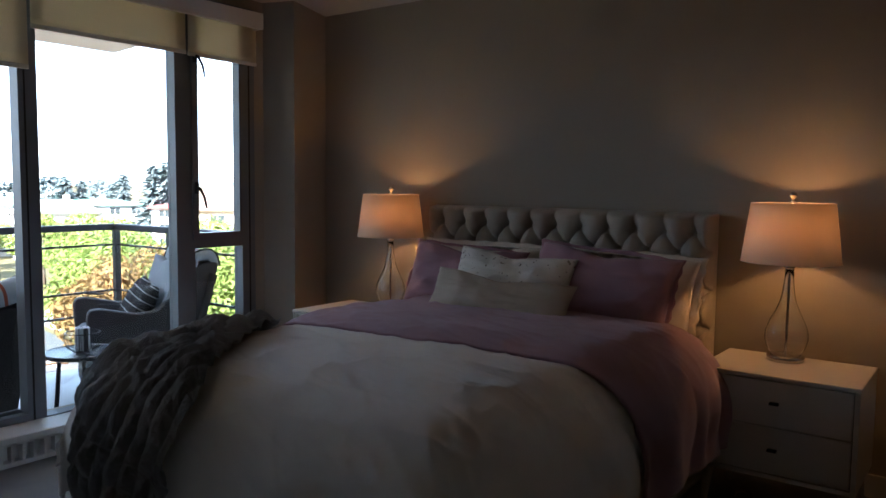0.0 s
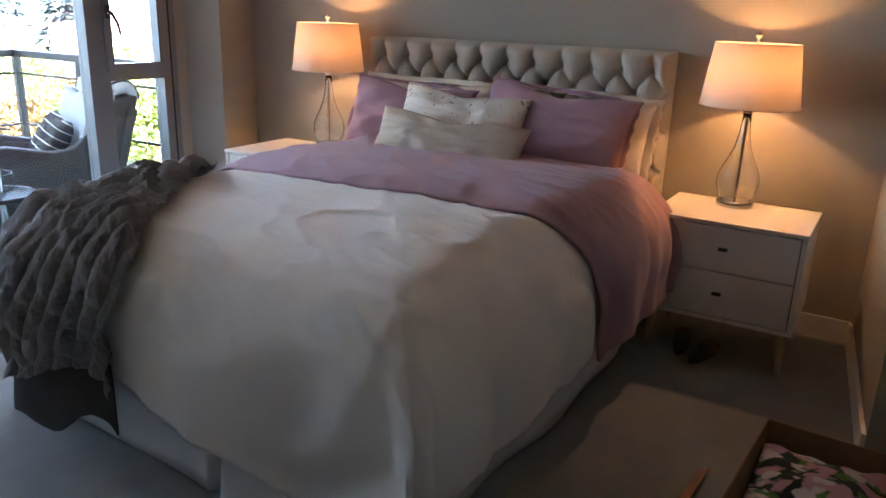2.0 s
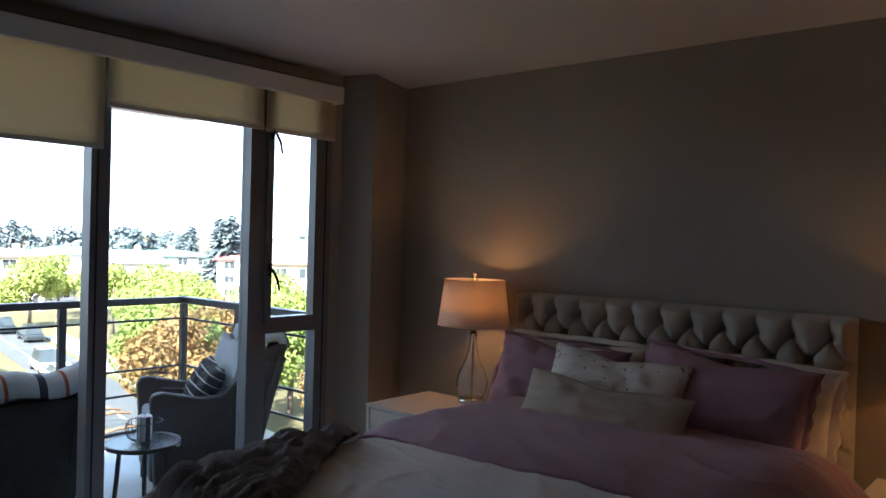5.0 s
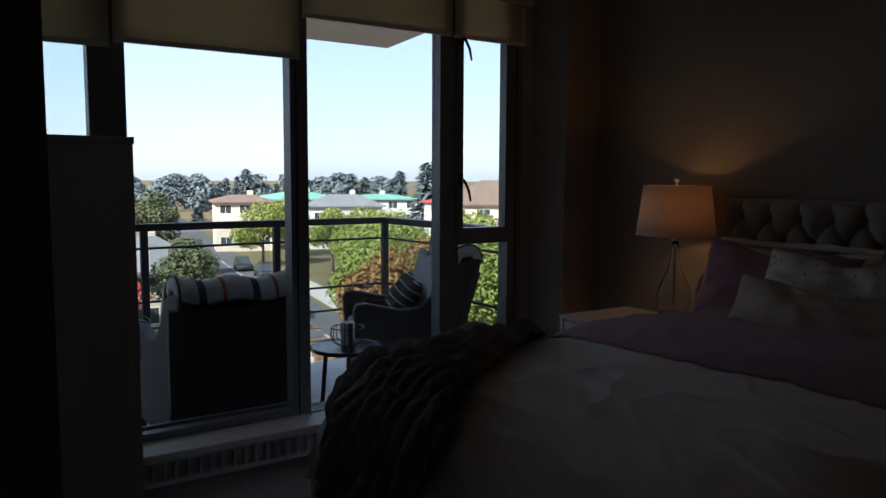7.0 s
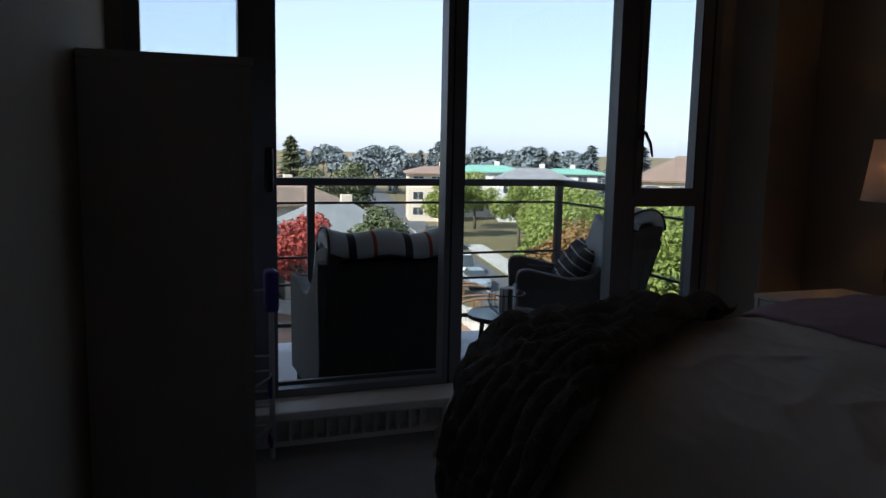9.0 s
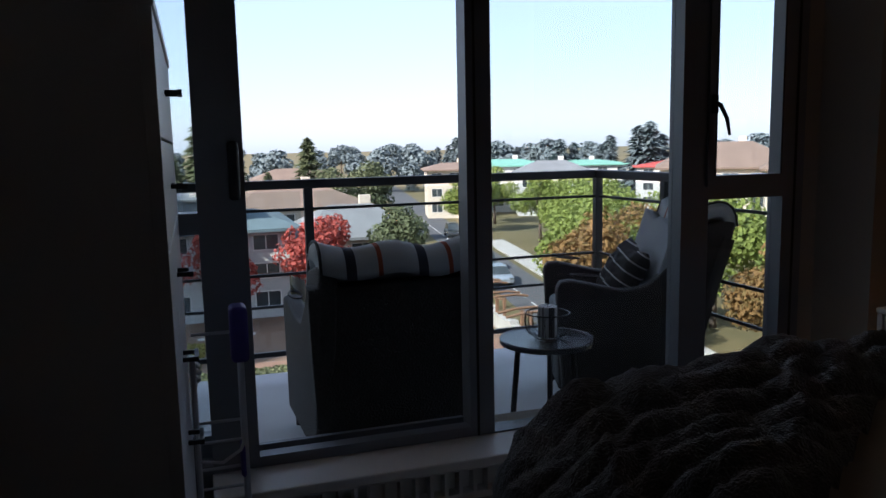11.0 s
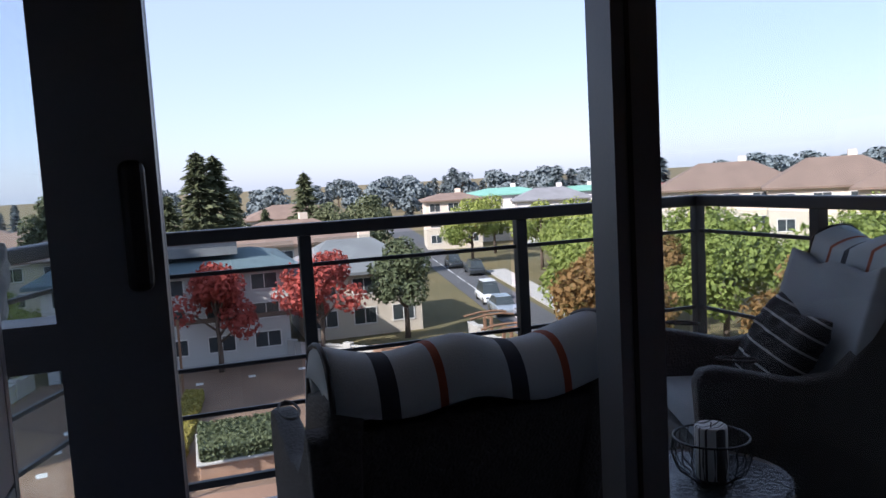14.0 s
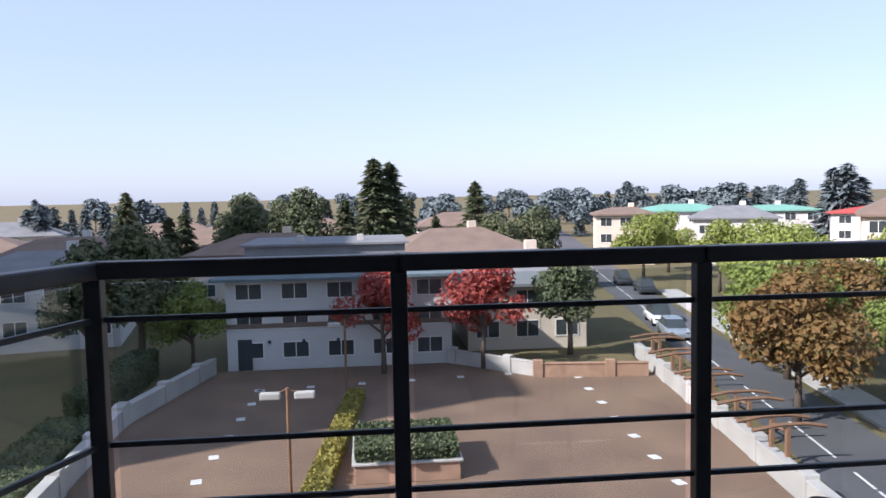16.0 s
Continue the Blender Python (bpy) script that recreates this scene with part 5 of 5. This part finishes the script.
HOUSES = [(-56, 13.5, 9, 9, 4.6, 2.2, CREAM, ROOF_GREY, 0, 3), (-62, -24, 12, 12, 5.6, 1.6, STUCCO, ROOF_GREY, 10, 4), (-78, 12, 14, 11, 5.4, 2.2, CREAM, ROOF_BROWN, 5, 4), (-84, -10, 15, 11, 5.2, 2.0, CREAM, ROOF_BROWN, -5, 4),
          (-82, -30, 14, 10, 5.2, 2.2, STUCCO, ROOF_BROWN, 8, 4), (-100, -50, 18, 10, 5.0, 2.2, CREAM, ROOF_BROWN, 12, 4), (-118, -28, 16, 10, 5.4, 2.2, STUCCO, ROOF_BROWN, 6, 4), (-126, -8, 16, 10, 5.2, 2.4, CREAM, ROOF_BROWN, 0, 4),
          (-116, 42, 9, 10, 7.6, 1.0, CREAM, ROOF_BROWN, -14, 3), (-122, 54, 14, 12, 7.8, 1.0, STUCCO, ROOF_GREEN, -18, 4), (-112, 58, 12, 10, 6.8, 1.8, STUCCO, ROOF_GREY, -20, 4), (-128, 72, 18, 10, 7.4, 0.8, STUCCO, ROOF_GREEN, -22, 5),
          (-110, 84, 20, 10, 7.2, 1.0, STUCCO, ROOF_RED, -30, 5), (-74, 62, 16, 14, 8.2, 3.0, CREAM, ROOF_BROWN, -34, 5), (-62, 66, 14, 12, 8.2, 3.0, CREAM, ROOF_BROWN, -40, 4), (-46, 62, 15, 12, 8.4, 3.0, CREAM, ROOF_BROWN, -50, 5),
          (-30, 56, 14, 12, 8.4, 3.0, CREAM, ROOF_BROWN, -62, 4), (-140, 20, 18, 10, 5.4, 2.4, STUCCO, ROOF_BROWN, 0, 4), (-136, -60, 18, 10, 5.4, 2.4, STUCCO, ROOF_GREY, 14, 4), (-96, -16, 12, 10, 5.2, 2.4, CREAM, ROOF_BROWN, 0, 3)]
for x, y, w, d, h, rh, wl, rf, turn, bays in HOUSES:
    house("house", x, y, w, d, h, rh, wl, rf, "house with a shingled hip roof and white-framed windows" if rf not in (ROOF_GREEN, ROOF_RED) else "long pale building with a coloured metal roof", HG, 3 if h > 7 else 2, turn, bays)


# an unseen high-rise south of the plaza, added to cast the shade on it
house("unseen_shade_tower", -46, -45, 57, 14, 44, 0.8, STUCCO, ROOF_GREY, "unseen tall pale tower added to shade the plaza", HG, 13, 90, 14, 0.2)

# ---- parked cars ----
def car(x, y, turn, paint, label, tall=1.45, ln=4.5):
    c = thing("car", (0, 0, 0), label, "car", "cars on the street")

    def sub(nm, bm, mat, par=None, smooth=False):
        o = link(nm, bm, mat, smooth)
        o.parent = par or c
        return o
    body = bmesh.new()
    prof = [(-0.5, 0.28), (-0.5, 0.72), (-0.44, 0.86), (-0.26, 0.92), (0.24, 0.92), (0.46, 0.80), (0.5, 0.6), (0.49, 0.28)]
    a, b = [body.verts.new((px * ln, -0.88, z)) for px, z in prof], [body.verts.new((px * ln, 0.88, z)) for px, z in prof]
    body.faces.new(a)
    body.faces.new(b[::-1])
    for k in range(len(prof)):
        j = (k + 1) % len(prof)
        body.faces.new((a[k], b[k], b[j], a[j]))
    bmesh.ops.recalc_face_normals(body, faces=body.faces[:])
    bmesh.ops.bevel(body, geom=body.edges[:], offset=0.07, segments=2, affect="EDGES", profile=0.5)
    sub("body", body, paint, smooth=True)
    cab = bmesh.new()
    lo, hi = [(-0.40 * ln, 0.9), (0.28 * ln, 0.9)], [(-0.30 * ln, tall), (0.10 * ln, tall)]
    v = [cab.verts.new(p) for p in ((lo[0][0], -0.8, 0.9), (lo[1][0], -0.8, 0.9), (lo[1][0], 0.8, 0.9), (lo[0][0], 0.8, 0.9), (hi[0][0], -0.62, tall), (hi[1][0], -0.62, tall), (hi[1][0], 0.62, tall), (hi[0][0], 0.62, tall))]
    for f in ((4, 5, 6, 7), (0, 1, 5, 4), (1, 2, 6, 5), (2, 3, 7, 6), (3, 0, 4, 7)):
        cab.faces.new([v[k] for k in f])
    sub("window_band", cab, DARK_GLASS)
    sub("roof", box(hi[0][0] - 0.03, hi[1][0] + 0.03, -0.64, 0.64, tall, tall + 0.05, 0.02, 1), paint)
    for wx in (-0.31 * ln, 0.31 * ln):
        for wy in (-0.8, 0.8):
            wl = sub("wheel", tube([(wx, wy - 0.1, 0.33), (wx, wy + 0.1, 0.33)], 0.33, 14), TYRE)
            sub("rim", tube([(wx, wy - 0.11, 0.33), (wx, wy + 0.11, 0.33)], 0.2, 12), CHROME, wl)
    for wy in (-0.62, 0.62):
        sub("headlight", box(0.475 * ln, 0.505 * ln, wy - 0.16, wy + 0.16, 0.62, 0.76, 0.02, 1), CHROME)
    c.matrix_basis = pose(x, y, GZ - 0.1, 0, 0, turn)


car(-64.5, 27.0, -10, CAR_WHITE, "white van parked at the kerb", 1.9, 4.9)
car(-58.2, 25.7, -10, CAR_SILVER, "silver sedan parked at the kerb")
car(-92, 33.2, -10, CAR_DARK, "dark car driving lane on the street", 1.7, 4.7)
car(-84, 33.0, 170, CAR_DARK, "dark pickup on the street", 1.7, 5.2)
